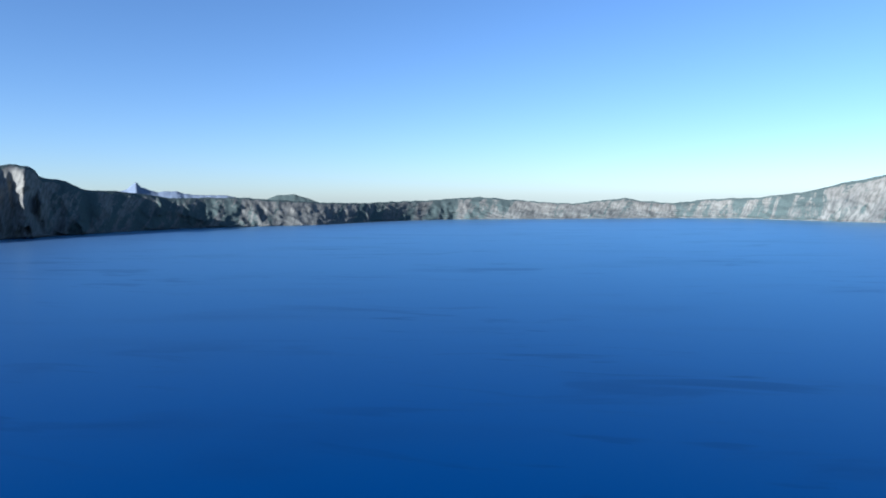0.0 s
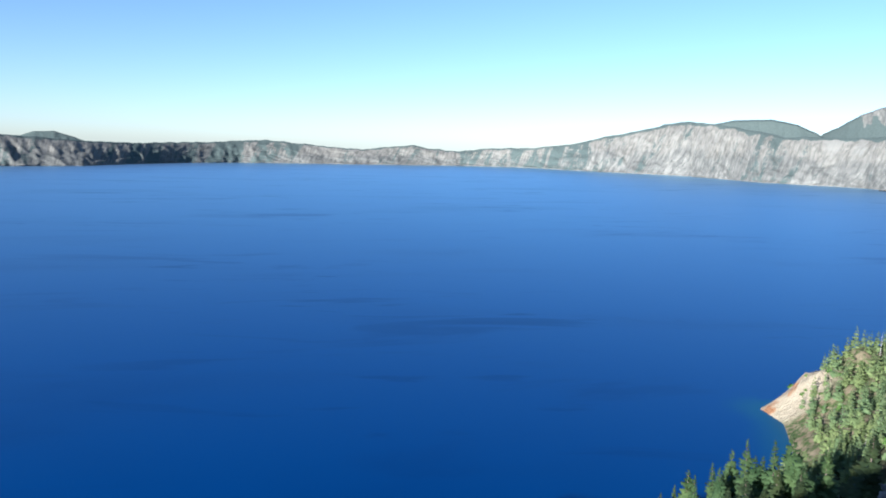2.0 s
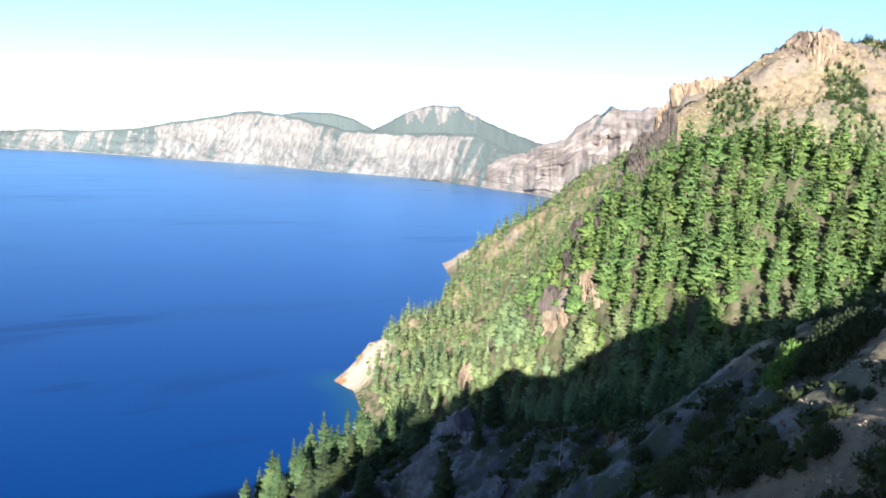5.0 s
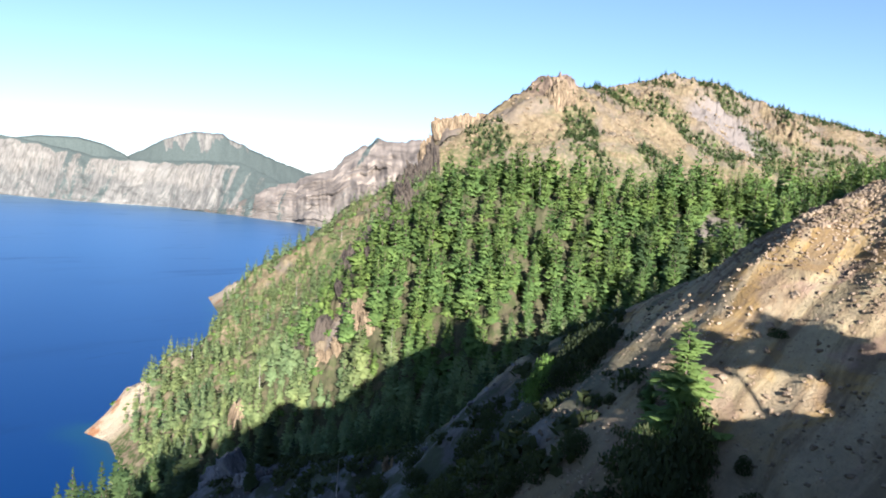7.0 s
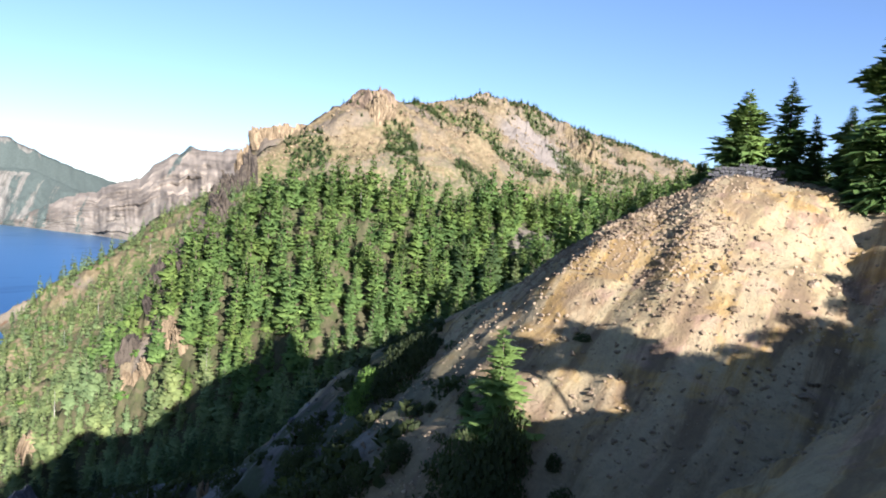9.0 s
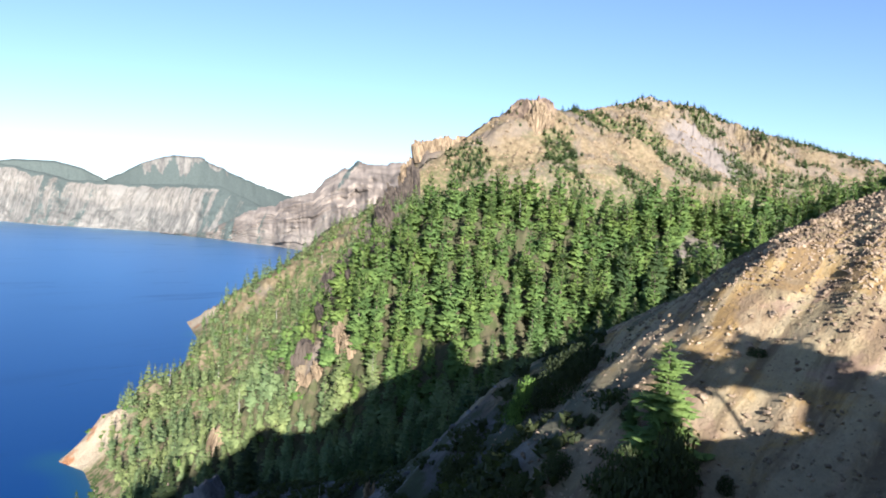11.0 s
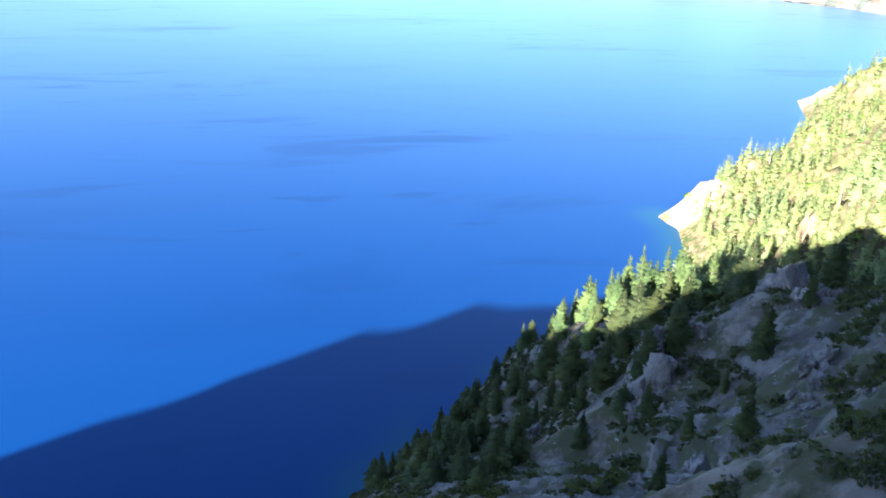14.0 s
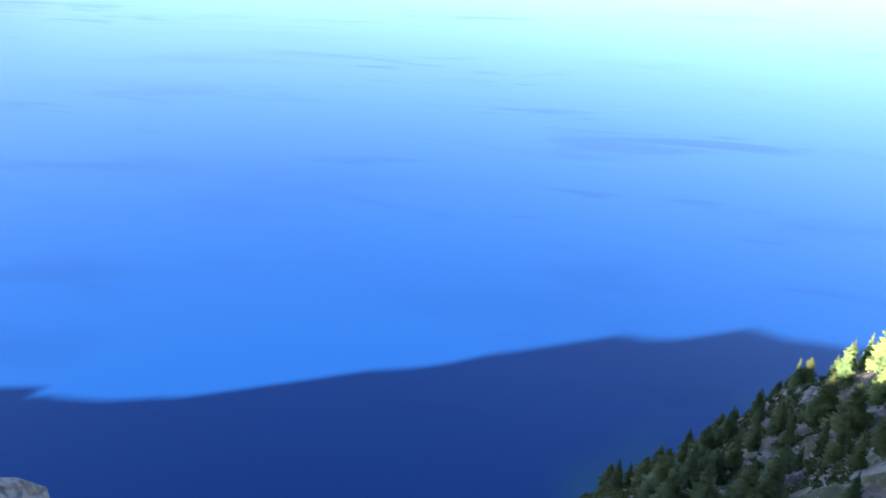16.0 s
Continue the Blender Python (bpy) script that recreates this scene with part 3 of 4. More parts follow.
        steps.append(np.stack([r * np.sin(np.radians(az)), r * np.cos(np.radians(az)), z], 1))
        cover.append(np.interp(az, *zip(*wooded)) + capped * smooth(0.90, 0.98, v + 0.05 * N1.fbm(az * 1.3, az * 0 + 7, 3)) - 0.25 * smooth(0.10, 0.0, v))
        rises.append(np.full(len(az), min(v, 1.0)))
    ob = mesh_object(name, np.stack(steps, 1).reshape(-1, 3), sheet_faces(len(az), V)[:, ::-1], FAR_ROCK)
    attribute(ob, "wood", np.stack(cover, 1))
    attribute(ob, "rise", np.stack(rises, 1))
    lift = np.stack(rises, 1) * zt[:, None]
    attribute(ob, "run", arc[:, None] + lift * (-0.5 + 0.35 * N1.fbm(arc / 700, 0 * arc + 3, 2, 0.5))[:, None])
    attribute(ob, "lift", lift)
    attribute(ob, "beds", np.full(lift.shape, 1.0 if strata else 0.0))
    attribute(ob, "chutes", np.repeat(((0.25 + 0.75 * smooth(14, 26, az)) * (0.3 if strata else 1.0))[:, None], V, 1))
    return tagged(ob, label, "cliff", kind="structure")


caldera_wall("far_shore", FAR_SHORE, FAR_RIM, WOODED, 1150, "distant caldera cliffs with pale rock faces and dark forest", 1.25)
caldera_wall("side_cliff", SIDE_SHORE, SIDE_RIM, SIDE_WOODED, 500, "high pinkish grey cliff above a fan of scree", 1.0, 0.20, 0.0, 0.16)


def mountain(name, bearing, dist, profile, material, label, depth=0.7, wood=0.6, bare_top=True):
    """A peak whose outline, seen across the lake, follows (degrees of bearing, degrees of height) pairs."""
    prof = np.array(profile, float)
    na, nr = 160, 41
    a = np.linspace(prof[0, 0], prof[-1, 0], na)
    h = EYE.z + dist * np.tan(np.radians(np.interp(a, prof[:, 0], prof[:, 1]) + (0.09 if prof[-1, 0] - prof[0, 0] > 12 else 0.025) * N3.fbm(a * 1.3, a * 0 + bearing, 4, 0.55)))
    half = np.radians(prof[-1, 0] - prof[0, 0]) / 2 * dist * depth
    s = np.linspace(-1, 1, nr)
    A, S = np.meshgrid(a, s, indexing="ij")
    Hh = np.repeat(h[:, None], nr, 1)
    fall = (1 - np.abs(S)) ** 1.0
    Z = Hh * fall + 10 * N2.fbm(A * 2.0, S * 2.2, 4) * (1 - np.abs(S)) * np.abs(S) * 3
    R = dist + S * half
    X, Y = R * np.sin(np.radians(A)), R * np.cos(np.radians(A))
    ob = mesh_object(name, np.stack([X.ravel(), Y.ravel(), Z.ravel()], 1), sheet_faces(na, nr)[:, ::-1], material)
    attribute(ob, "wood", (wood * (smooth(0.93, 0.74, Z / h.max() + 0.30 * N1.fbm(A * 1.1, S * 1.5, 4)) if bare_top else np.ones(Z.shape))).ravel())
    attribute(ob, "rise", (0.45 + 0 * Z).ravel())
    attribute(ob, "chutes", np.ones(Z.size))
    attribute(ob, "run", dist * np.radians(A) + 900)
    attribute(ob, "lift", Z)
    return tagged(ob, label, "mountain", kind="structure")


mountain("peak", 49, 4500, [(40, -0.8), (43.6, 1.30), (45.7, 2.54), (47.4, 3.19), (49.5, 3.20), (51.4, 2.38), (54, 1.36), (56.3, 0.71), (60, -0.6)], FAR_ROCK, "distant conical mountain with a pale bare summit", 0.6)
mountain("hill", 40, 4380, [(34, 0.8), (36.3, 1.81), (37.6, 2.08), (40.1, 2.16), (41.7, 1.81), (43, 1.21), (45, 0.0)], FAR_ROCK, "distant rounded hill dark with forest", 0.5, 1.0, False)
mountain("peak", -22, 4850, [(-25, 0.3), (-23.6, 0.70), (-23.3, 0.79), (-22.97, 1.06), (-22.63, 1.30), (-22.3, 0.94), (-22.1, 0.90), (-21.74, 0.73), (-21.2, 0.57), (-20.8, 0.64), (-19.95, 0.64), (-19.4, 0.47), (-18.4, 0.35), (-16.4, 0.32), (-14, -0.3)], HAZE_BLUE_ROCK, "distant sharp mountain peak, blue-grey with haze", 0.4, 0.0)
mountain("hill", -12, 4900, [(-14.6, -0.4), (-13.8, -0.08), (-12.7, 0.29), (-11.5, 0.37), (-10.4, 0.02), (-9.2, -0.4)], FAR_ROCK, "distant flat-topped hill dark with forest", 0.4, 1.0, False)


# ---- trees ----
def fast_mesh(name, verts, tris, material, normals=None):
    """A mesh of triangles straight from arrays."""
    me = bpy.data.meshes.new(name)
    nv, nt = len(verts), len(tris)
    me.vertices.add(nv)
    me.vertices.foreach_set("co", np.asarray(verts, np.float32).ravel())
    me.loops.add(nt * 3)
    me.loops.foreach_set("vertex_index", np.asarray(tris, np.int32).ravel())
    me.polygons.add(nt)
    me.polygons.foreach_set("loop_start", np.arange(0, nt * 3, 3, dtype=np.int32))
    me.polygons.foreach_set("loop_total", np.full(nt, 3, np.int32))
    me.materials.append(material)
    me.update(calc_edges=True)
    if normals is not None:
        me.polygons.foreach_set("use_smooth", np.ones(nt, dtype=bool))
        me.normals_split_custom_set_from_vertices(np.asarray(normals, np.float32))
    return me


def rounded(verts, tris, lean):
    """Faces turned outward, with normals between each blade's own and the crown's round form."""
    ax = np.stack([lean[0] * verts[:, 2] ** 2, lean[1] * verts[:, 2] ** 2, verts[:, 2] - 0.10], 1)
    out = verts - ax
    out = out / (np.linalg.norm(out, axis=1, keepdims=True) + 1e-6)
    g = np.cross(verts[tris[:, 1]] - verts[tris[:, 0]], verts[tris[:, 2]] - verts[tris[:, 0]])
    flip = (g * out[tris].mean(1)).sum(1) < 0
    tris = tris.copy()
    tris[flip] = tris[flip][:, [0, 2, 1]]
    g[flip] *= -1
    own = np.zeros(verts.shape)
    for k in range(3):
        np.add.at(own, tris[:, k], g)
    own = own / (np.linalg.norm(own, axis=1, keepdims=True) + 1e-9)
    nn = 0.55 * own + 0.65 * out
    return verts, tris, nn / (np.linalg.norm(nn, axis=1, keepdims=True) + 1e-9)


def fronds(rng, levels, per, sprigs, width, bare, lean, power=0.7, rag=0.16, thin=1.0):
    """The crown of a conifer one unit high: whorls of drooping fronds, each a folded blade or several."""
    verts, tris = [], []

    def blade(base, way, length, broad, droop):
        side = np.array([-way[1], way[0], rng.uniform(-0.5, 0.5)])
        mid = base + way * length * 0.5 + np.array([0, 0, droop * length * 0.05])
        tip = base + way * length - np.array([0, 0, droop * length])
        k = len(verts)
        dip = np.array([0, 0, broad * 0.9])
        verts.extend([base, mid + side * broad - dip, tip, mid - side * broad - dip])
        tris.extend([(k, k + 1, k + 2), (k, k + 2, k + 3)])

    turn0 = rng.uniform(0, 6.28)
    for i in range(levels):
        t = max(0.0, (i + rng.uniform(-0.4, 0.4)) / levels)
        z = bare + (1 - bare) * np.clip(t, 0, 0.985)
        reach = width * (1 - t) ** power * (0.45 + 0.55 * min(1.0, t * 6 + 0.35)) * (1 + rag * math.sin(turn0 + 19 * t))
        count = max(3, int(round(per * (1 - 0.5 * t))))
        turn = rng.uniform(0, 6.28)
        for j in range(count):
            a = turn + 6.283 * j / count + rng.uniform(-0.35, 0.35)
            length = reach * rng.uniform(0.62, 1.18) + 0.012
            way = np.array([math.cos(a), math.sin(a), 0.0])
            base = np.array([lean[0] * z * z, lean[1] * z * z, z + rng.uniform(-0.028, 0.028)])
            droop = rng.uniform(0.05, 0.55) * (1 - 0.9 * t) + rng.uniform(-0.25, 0.05)
            broad = (length * rng.uniform(0.26, 0.44) + 0.005) * thin
            blade(base, way, length, broad, droop)
            for s in range(sprigs):
                f = rng.uniform(0.25, 0.85)
                b = a + rng.choice([-1, 1]) * rng.uniform(0.5, 1.0)
                blade(base + way * length * f - np.array([0, 0, droop * length * f * f]), np.array([math.cos(b), math.sin(b), 0.0]), length * rng.uniform(0.28, 0.5), broad * 0.45, droop + 0.1)
    # the leader
    k = len(verts)
    top = np.array([lean[0], lean[1], 1.0])
    verts.extend([top, top + np.array([0.012, 0, -0.07]), top + np.array([-0.007, 0.010, -0.07]), top + np.array([-0.007, -0.010, -0.07])])
    tris.extend([(k, k + 1, k + 2), (k, k + 2, k + 3), (k, k + 3, k + 1)])
    return rounded(np.array(verts), np.array(tris), lean)


def stem(radius, lean, sides=6, top=0.97):
    verts, tris = [], []
    rings = [(-0.04, 1.25), (0.02, 1.0), (0.35, 0.72), (0.7, 0.36), (top, 0.06)]
    for z, f in rings:
        for k in range(sides):
            a = 6.283 * k / sides
            verts.append((lean[0] * z * z + radius * f * math.cos(a), lean[1] * z * z + radius * f * math.sin(a), z))
    for i in range(len(rings) - 1):
        for k in range(sides):
            a, b = i * sides + k, i * sides + (k + 1) % sides
            tris.extend([(a, b, b + sides), (a, b + sides, a + sides)])
    return np.array(verts), np.array(tris), None


rng = np.random.RandomState(5)
NEAR_KIND, MID_KIND, FAR_KIND = [], [], []
for k in range(6):
    lean = rng.uniform(-0.03, 0.03, 2)
    w = (0.22, 0.19, 0.25, 0.18, 0.21, 0.27)[k]
    NEAR_KIND.append((fronds(rng, 28, 9, 2, w, 0.06, lean, (0.8, 0.95, 0.75, 1.0, 0.85, 0.7)[k]), stem(0.017, lean)))
for k in range(8):
    lean = rng.uniform(-0.03, 0.03, 2)
    w = rng.uniform(0.19, 0.28)
    MID_KIND.append((fronds(rng, 20, 8, 2, w, 0.03, lean, rng.uniform(0.62, 0.95), 0.2), stem(0.016, lean, 4)))
for k in range(6):
    lean = rng.uniform(-0.02, 0.02, 2)
    FAR_KIND.append((fronds(rng, 12, 7, 0, rng.uniform(0.19, 0.27), 0.03, lean, rng.uniform(0.75, 1.05), 0.12), stem(0.02, lean, 3)))


def conifer(kind, x, y, height, label, group="", sink=0.15, needles=NEEDLES):
    (cv, ct, cn), (sv, st, sn_) = kind
    tree = tagged(new("conifer_tree"), label, "tree", group)
    tree.location = (x, y, float(surf(np.array([x]), np.array([y]))[0]) - sink)
    tree.scale = (height, height, height)
    for name, v, t, m, nn in (("trunk", sv, st, BARK, None), ("crown", cv, ct, needles, cn)):
        new(name, fast_mesh(name, v, t, m, nn)).parent = tree
    return tree


def merged(name, spots, kinds, material, which, wide=1.0):
    """Many far trees in one mesh: spots are rows of x, y, height, turn and sort."""
    vs, ts, ns, off = [], [], [], 0
    z = surf(spots[:, 0], spots[:, 1])
    for (x, y, h, a, k), zz in zip(spots, z):
        v, t, nn = kinds[int(k) % len(kinds)][which]
        c, s = math.cos(a), math.sin(a)
        vs.append(np.stack([x + wide * h * (v[:, 0] * c - v[:, 1] * s), y + wide * h * (v[:, 0] * s + v[:, 1] * c), zz - 0.2 + h * v[:, 2]], 1))
        ts.append(t + off)
        if nn is not None:
            ns.append(np.stack([nn[:, 0] * c - nn[:, 1] * s, nn[:, 0] * s + nn[:, 1] * c, nn[:, 2]], 1))
        off += len(v)
    ob = new(name, fast_mesh(name, np.concatenate(vs), np.concatenate(ts), material, np.concatenate(ns) if ns else None))
    return ob


def scatter(rng, box, count, chance, gap):
    """Places in a box, kept by chance(x, y) and no closer than gap(x, y)."""
    x, y = rng.uniform(box[0], box[1], count), rng.uniform(box[2], box[3], count)
    keep = rng.uniform(0, 1, count) < chance(x, y)
    x, y = x[keep], y[keep]
    g = gap(x, y)
    cells, out = {}, []
    for px_, py_, d in zip(x, y, g):
        i, j = int(px_ // 8), int(py_ // 8)
        if all((px_ - q[0]) ** 2 + (py_ - q[1]) ** 2 > d * d for a in (i - 1, i, i + 1) for b in (j - 1, j, j + 1) for q in cells.get((a, b), ())):
            cells.setdefault((i, j), []).append((px_, py_))
            out.append((px_, py_))
    return np.array(out)


def wall_share(x, y):
    n, sn, _, _ = polyline(SHORE, x, y)
    m, sm, _, _ = polyline(RIM, x, y)
    return np.where(sn > 0, n, -1) / (np.abs(n) + m), n * sn, m, sm


def forest_chance(x, y):
    share, n, m, sm = wall_share(x, y)
    da, sa, _, _ = polyline(SPUR_A, x, y)
    dbb = polyline(SPUR_B, x, y)[0]
    z = ground_z(x, y)
    beyond = (sa > 0) | (x > 125)
    clump = N1.fbm(x / 38, y / 38, 3)
    dense = smooth(-0.55, 0.0, clump + 0.80 * smooth(0.30, 0.48, share) + 0.25)
    open_wood = 0.95 * smooth(-0.60, 0.05, clump + 0.15)
    p = np.where(share > 0.40, dense, open_wood)
    p = p * smooth(6, 14, n) * (z < 149 + 7 * clump) * beyond * (da > 7)
    p = p * smooth(14, 30, dbb + 8 * clump) * smooth(16, 24, np.hypot(x - 281, y - 306))
    p = np.maximum(p, smooth(75, 30, polyline(SPUR_C, x, y)[0]) * smooth(40, 80, z) * smooth(-0.85, -0.4, clump) * smooth(9, 16, np.hypot(x - 278, y - 8)))
    p = p * smooth(7, 13, polyline(BARE, x, y)[0] + 4 * N2.fbm(x / 14, y / 14, 3)) * smooth(5, 11, np.hypot(x - 221, y - 134))
    # bare clearings on the wooded spur
    p = p * smooth(11, 18, np.hypot(x - 276, y - 8)) * smooth(5, 9, np.hypot(x - 250, y - 69)) * smooth(4, 8, np.hypot(x - 232, y - 72))
    # the back of the rim, wooded too
    p = np.where(sm > 0, 0.8 * (x > 150) * smooth(-0.3, 0.2, clump + 0.2) * (z < 166), p)
    return p


def grove(x, y):
    """1 in the tall wood on the spur beyond the gully, 0 on the open slopes."""
    return smooth(95, 55, polyline(SPUR_C, x, y)[0]) * smooth(60, 95, ground_z(x, y))


spots = scatter(rng, (112, 720, -140, 560), 90000, forest_chance, lambda x, y: 4.1 + 1.3 * smooth(330, 460, np.hypot(x, y)) + 1.0 * grove(x, y) + 2.0 * N3.fbm(x / 20, y / 20, 2))
tall = (12.4 + 6.6 * grove(spots[:, 0], spots[:, 1]) + 2.0 * N2.fbm(spots[:, 0] / 60, spots[:, 1] / 60, 2)) * (0.55 + 0.62 * rng.uniform(0, 1, len(spots)))
spots = np.column_stack([spots, tall, rng.uniform(0, 6.28, len(spots)), rng.randint(0, 48, len(spots))])
order = np.argsort(np.hypot(spots[:, 0] - 90, spots[:, 1] - 60))
singles, rest = spots[order[:140]], spots[order[140:]]

# single trees nearest the spur, from six grown forms
forms = []
for k in range(6):
    x, y, h, a, _ = singles[k]
    forms.append(conifer(NEAR_KIND[k], x, y, h, "dense green mountain conifer on the caldera slope", "slope conifers"))
    forms[-1].rotation_euler = (0, 0, a)
lows = surf(singles[:, 0], singles[:, 1])
for k in range(6, len(singles)):
    x, y, h, a, s = singles[k]
    t = copy_thing(forms[int(s) % 6], pose(x, y, float(lows[k]) - 0.15, 0, 0, math.degrees(a)))
    t.scale = (h, h, h * (0.92 + 0.02 * (k % 9)))

for k, (x, y, h) in enumerate([(239, 23, 25), (246, 34, 21), (236, 44, 20), (250, 14, 21), (228, 36, 19), (244, 54, 18)]):
    t = copy_thing(forms[(0, 2, 4, 5, 2, 4)[k]], pose(x, y, low(x, y) - 0.3, 0, 0, 71 * k))
    t.scale = (1.1 * h, 1.1 * h, h)
    tagged(t, "tall bushy green conifer standing before the wooded spur", "tree", "slope conifers")

rd = np.hypot(rest[:, 0], rest[:, 1])
thick = grove(rest[:, 0], rest[:, 1]) + 0.25 * rng.uniform(-1, 1, len(rest)) > 0.4
for sel, kinds, needles, label in ((thick, MID_KIND, LIT_NEEDLES, "dense green conifer forest on the spur below the mountain"),
                                   (~thick & (rd < 330), MID_KIND, HAZE_PALE_NEEDLES, "open light green conifer wood on the caldera slope"),
                                   (~thick & (rd >= 330), FAR_KIND, HAZE_PALE_NEEDLES, "far light green conifers scattered over the slope")):
    wood = merged("conifer_forest", rest[sel], kinds, needles, 0)
    tagged(wood, label, "forest", kind="stuff")
    if kinds is FAR_KIND:
        continue
    stems = merged("forest_trunks", rest[sel], kinds, BARK, 1)
    tagged(stems, "brown trunks of the slope's conifer forest", "tree trunks", kind="stuff")


def high_chance(x, y):
    """Trees in strips on the bare mountain and along its skyline."""
    dc, sc, zc, lc = polyline(CREST, x, y)
    strip = np.zeros(x.shape)
    for line in STRIPS:
        strip = np.maximum(strip, smooth(19, 9, polyline(line, x, y)[0] + 6 * N2.fbm(x / 20, y / 20, 2)))
    ridge = 0.95 * smooth(40, 8, dc) * smooth(110, 200, lc)
    low = smooth(0.15, 0.5, N1.fbm(x / 45, y / 45, 3)) * (0.05 + 0.35 * smooth(180, 320, lc))
    z = ground_z(x, y)
    return np.maximum(np.maximum(strip, ridge), low) * (sc > 0) * (dc < 240) * (z > 146)


high = scatter(rng, (560, 1120, -420, 300), 48000, high_chance, lambda x, y: 3.2 + 0 * x)
high = np.column_stack([high, rng.uniform(3.8, 8.2, len(high)), rng.uniform(0, 6.28, len(high)), rng.randint(0, 48, len(high))])
tagged(merged("conifer_forest", high, FAR_KIND, NEEDLES, 0, 1.6), "strips of conifers on the bare mountainside", "forest", kind="stuff")

# trees that stand alone on the shaded slope and on the rim: x, y, height
LONE = [(39.9, 2.9, 6.6), (92.7, 137, 11.0), (97.5, 131, 12.5), (49.3, 107.8, 11.5), (43.1, 107.7, 8.5), (43.6, 44.7, 8.0), (78.8, 65.5, 9.0), (55.4, 46, 8.2), (73, 65.4, 4.6), (59.6, 57.7, 4.5), (67.4, 90.7, 8.5),
        (77.2, 151, 9.5), (72.9, 108.2, 8.8), (88.5, 118.6, 10.5), (88, 66.9, 7.8), (97.8, 122.8, 11.5), (92.4, 153.9, 9.0), (82.9, 150.7, 8.5), (72.9, 119, 9.0), (104, 118, 12.5), (106, 109, 11), (110, 122, 12), (101, 143, 10.5),
        (53, 112, 7.5), (60, 118, 8.5), (101, 138, 13), (104, 133, 13), (104.5, 128, 15), (105, 124, 16.5), (103, 119, 13), (105, 116, 16), (104, 110, 17.5), (107, 105, 16), (96, 8, 14), (101, 3, 14), (104, 13, 15), (93, 16, 11), (112, 2, 16), (108, -10, 13)]
# rim conifers: x, y, height, half width over height
RIM_TREES = [(65.2, -14.2, 7.7, 0.36), (64.4, -17.4, 8.8, 0.24), (64.6, -19.6, 6.0, 0.20), (62.4, -21.3, 7.0, 0.25), (57.4, -22.6, 13.8, 0.25), (67.5, -11.3, 3.6, 0.36)]
full = []
for k, (x, y, h, w) in enumerate(RIM_TREES):
    lean = rng.uniform(-0.03, 0.03, 2)
    full.append(conifer((fronds(rng, 46, 15, 11, w, 0.03, lean, (0.55, 0.72, 0.7, 0.66, 0.6, 0.55)[k], 0.3, 0.36), stem(0.022, lean, 8)), x, y, h, "dark green conifer beside the low stone wall on the rim", "rim conifers", 0.15, LIT_NEEDLES))
dim = [conifer(NEAR_KIND[k], *LONE[k + 4], "dark green conifer alone on the shaded scree slope", "scree conifers", 0.15, SHADED_NEEDLES) for k in range(4)]
lean = rng.uniform(-0.03, 0.03, 2)
bushy = conifer((fronds(rng, 34, 12, 8, 0.24, 0.02, lean, 0.6, 0.34, 0.5), stem(0.022, lean, 8)), 41.6, 4.8, 2.0, "small light green conifer on the pale slope", "scree conifers", 0.15, LIT_NEEDLES)
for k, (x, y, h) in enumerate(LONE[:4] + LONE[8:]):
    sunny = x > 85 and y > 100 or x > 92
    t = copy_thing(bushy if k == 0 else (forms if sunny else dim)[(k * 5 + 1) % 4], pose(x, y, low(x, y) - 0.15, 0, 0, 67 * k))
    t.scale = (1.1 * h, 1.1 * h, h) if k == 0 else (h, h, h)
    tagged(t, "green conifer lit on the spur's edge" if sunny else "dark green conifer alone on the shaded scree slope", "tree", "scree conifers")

# unseen pines behind the viewer, added for the shade they cast across the spur
for x, y, h, w, bare in ((23.0, -17.5, 3.6, 0.62, 0.10), (21.2, -14.9, 5.8, 0.34, 0.66), (18.6, -11.2, 4.4, 0.36, 0.12), (15.0, -9.6, 3.2, 0.36, 0.10)):
    lean = rng.uniform(-0.03, 0.03, 2)
    conifer((fronds(rng, 26, 11, 4, w, bare, lean, 0.55, 0.2, 0.6), stem(0.022, lean, 8)), x, y, h, "unseen conifer behind the viewer that shades the bare spur", "rim conifers")

# lower shaded wood on the spur's foot
def foot_chance(x, y):
    da, sa, _, la = polyline(SPUR_A, x, y)
    return smooth(0.05, 0.35, N2.fbm(x / 16 + 5, y / 16, 3)) * (y > 70) * (ground_z(x, y) > 3) * (da < 60) * (da > 2) * (x < 112)


foot = scatter(rng, (20, 112, 66, 190), 1500, foot_chance, lambda x, y: 4.4 + 0 * x)
foot = np.column_stack([foot, rng.uniform(5.0, 12.5, len(foot)), rng.uniform(0, 6.28, len(foot)), rng.randint(0, 48, len(foot))])
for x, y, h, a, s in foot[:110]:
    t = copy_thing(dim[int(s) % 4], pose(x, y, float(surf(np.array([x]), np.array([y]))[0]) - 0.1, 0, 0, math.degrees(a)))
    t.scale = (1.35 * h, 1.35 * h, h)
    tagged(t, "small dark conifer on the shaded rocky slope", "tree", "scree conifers")


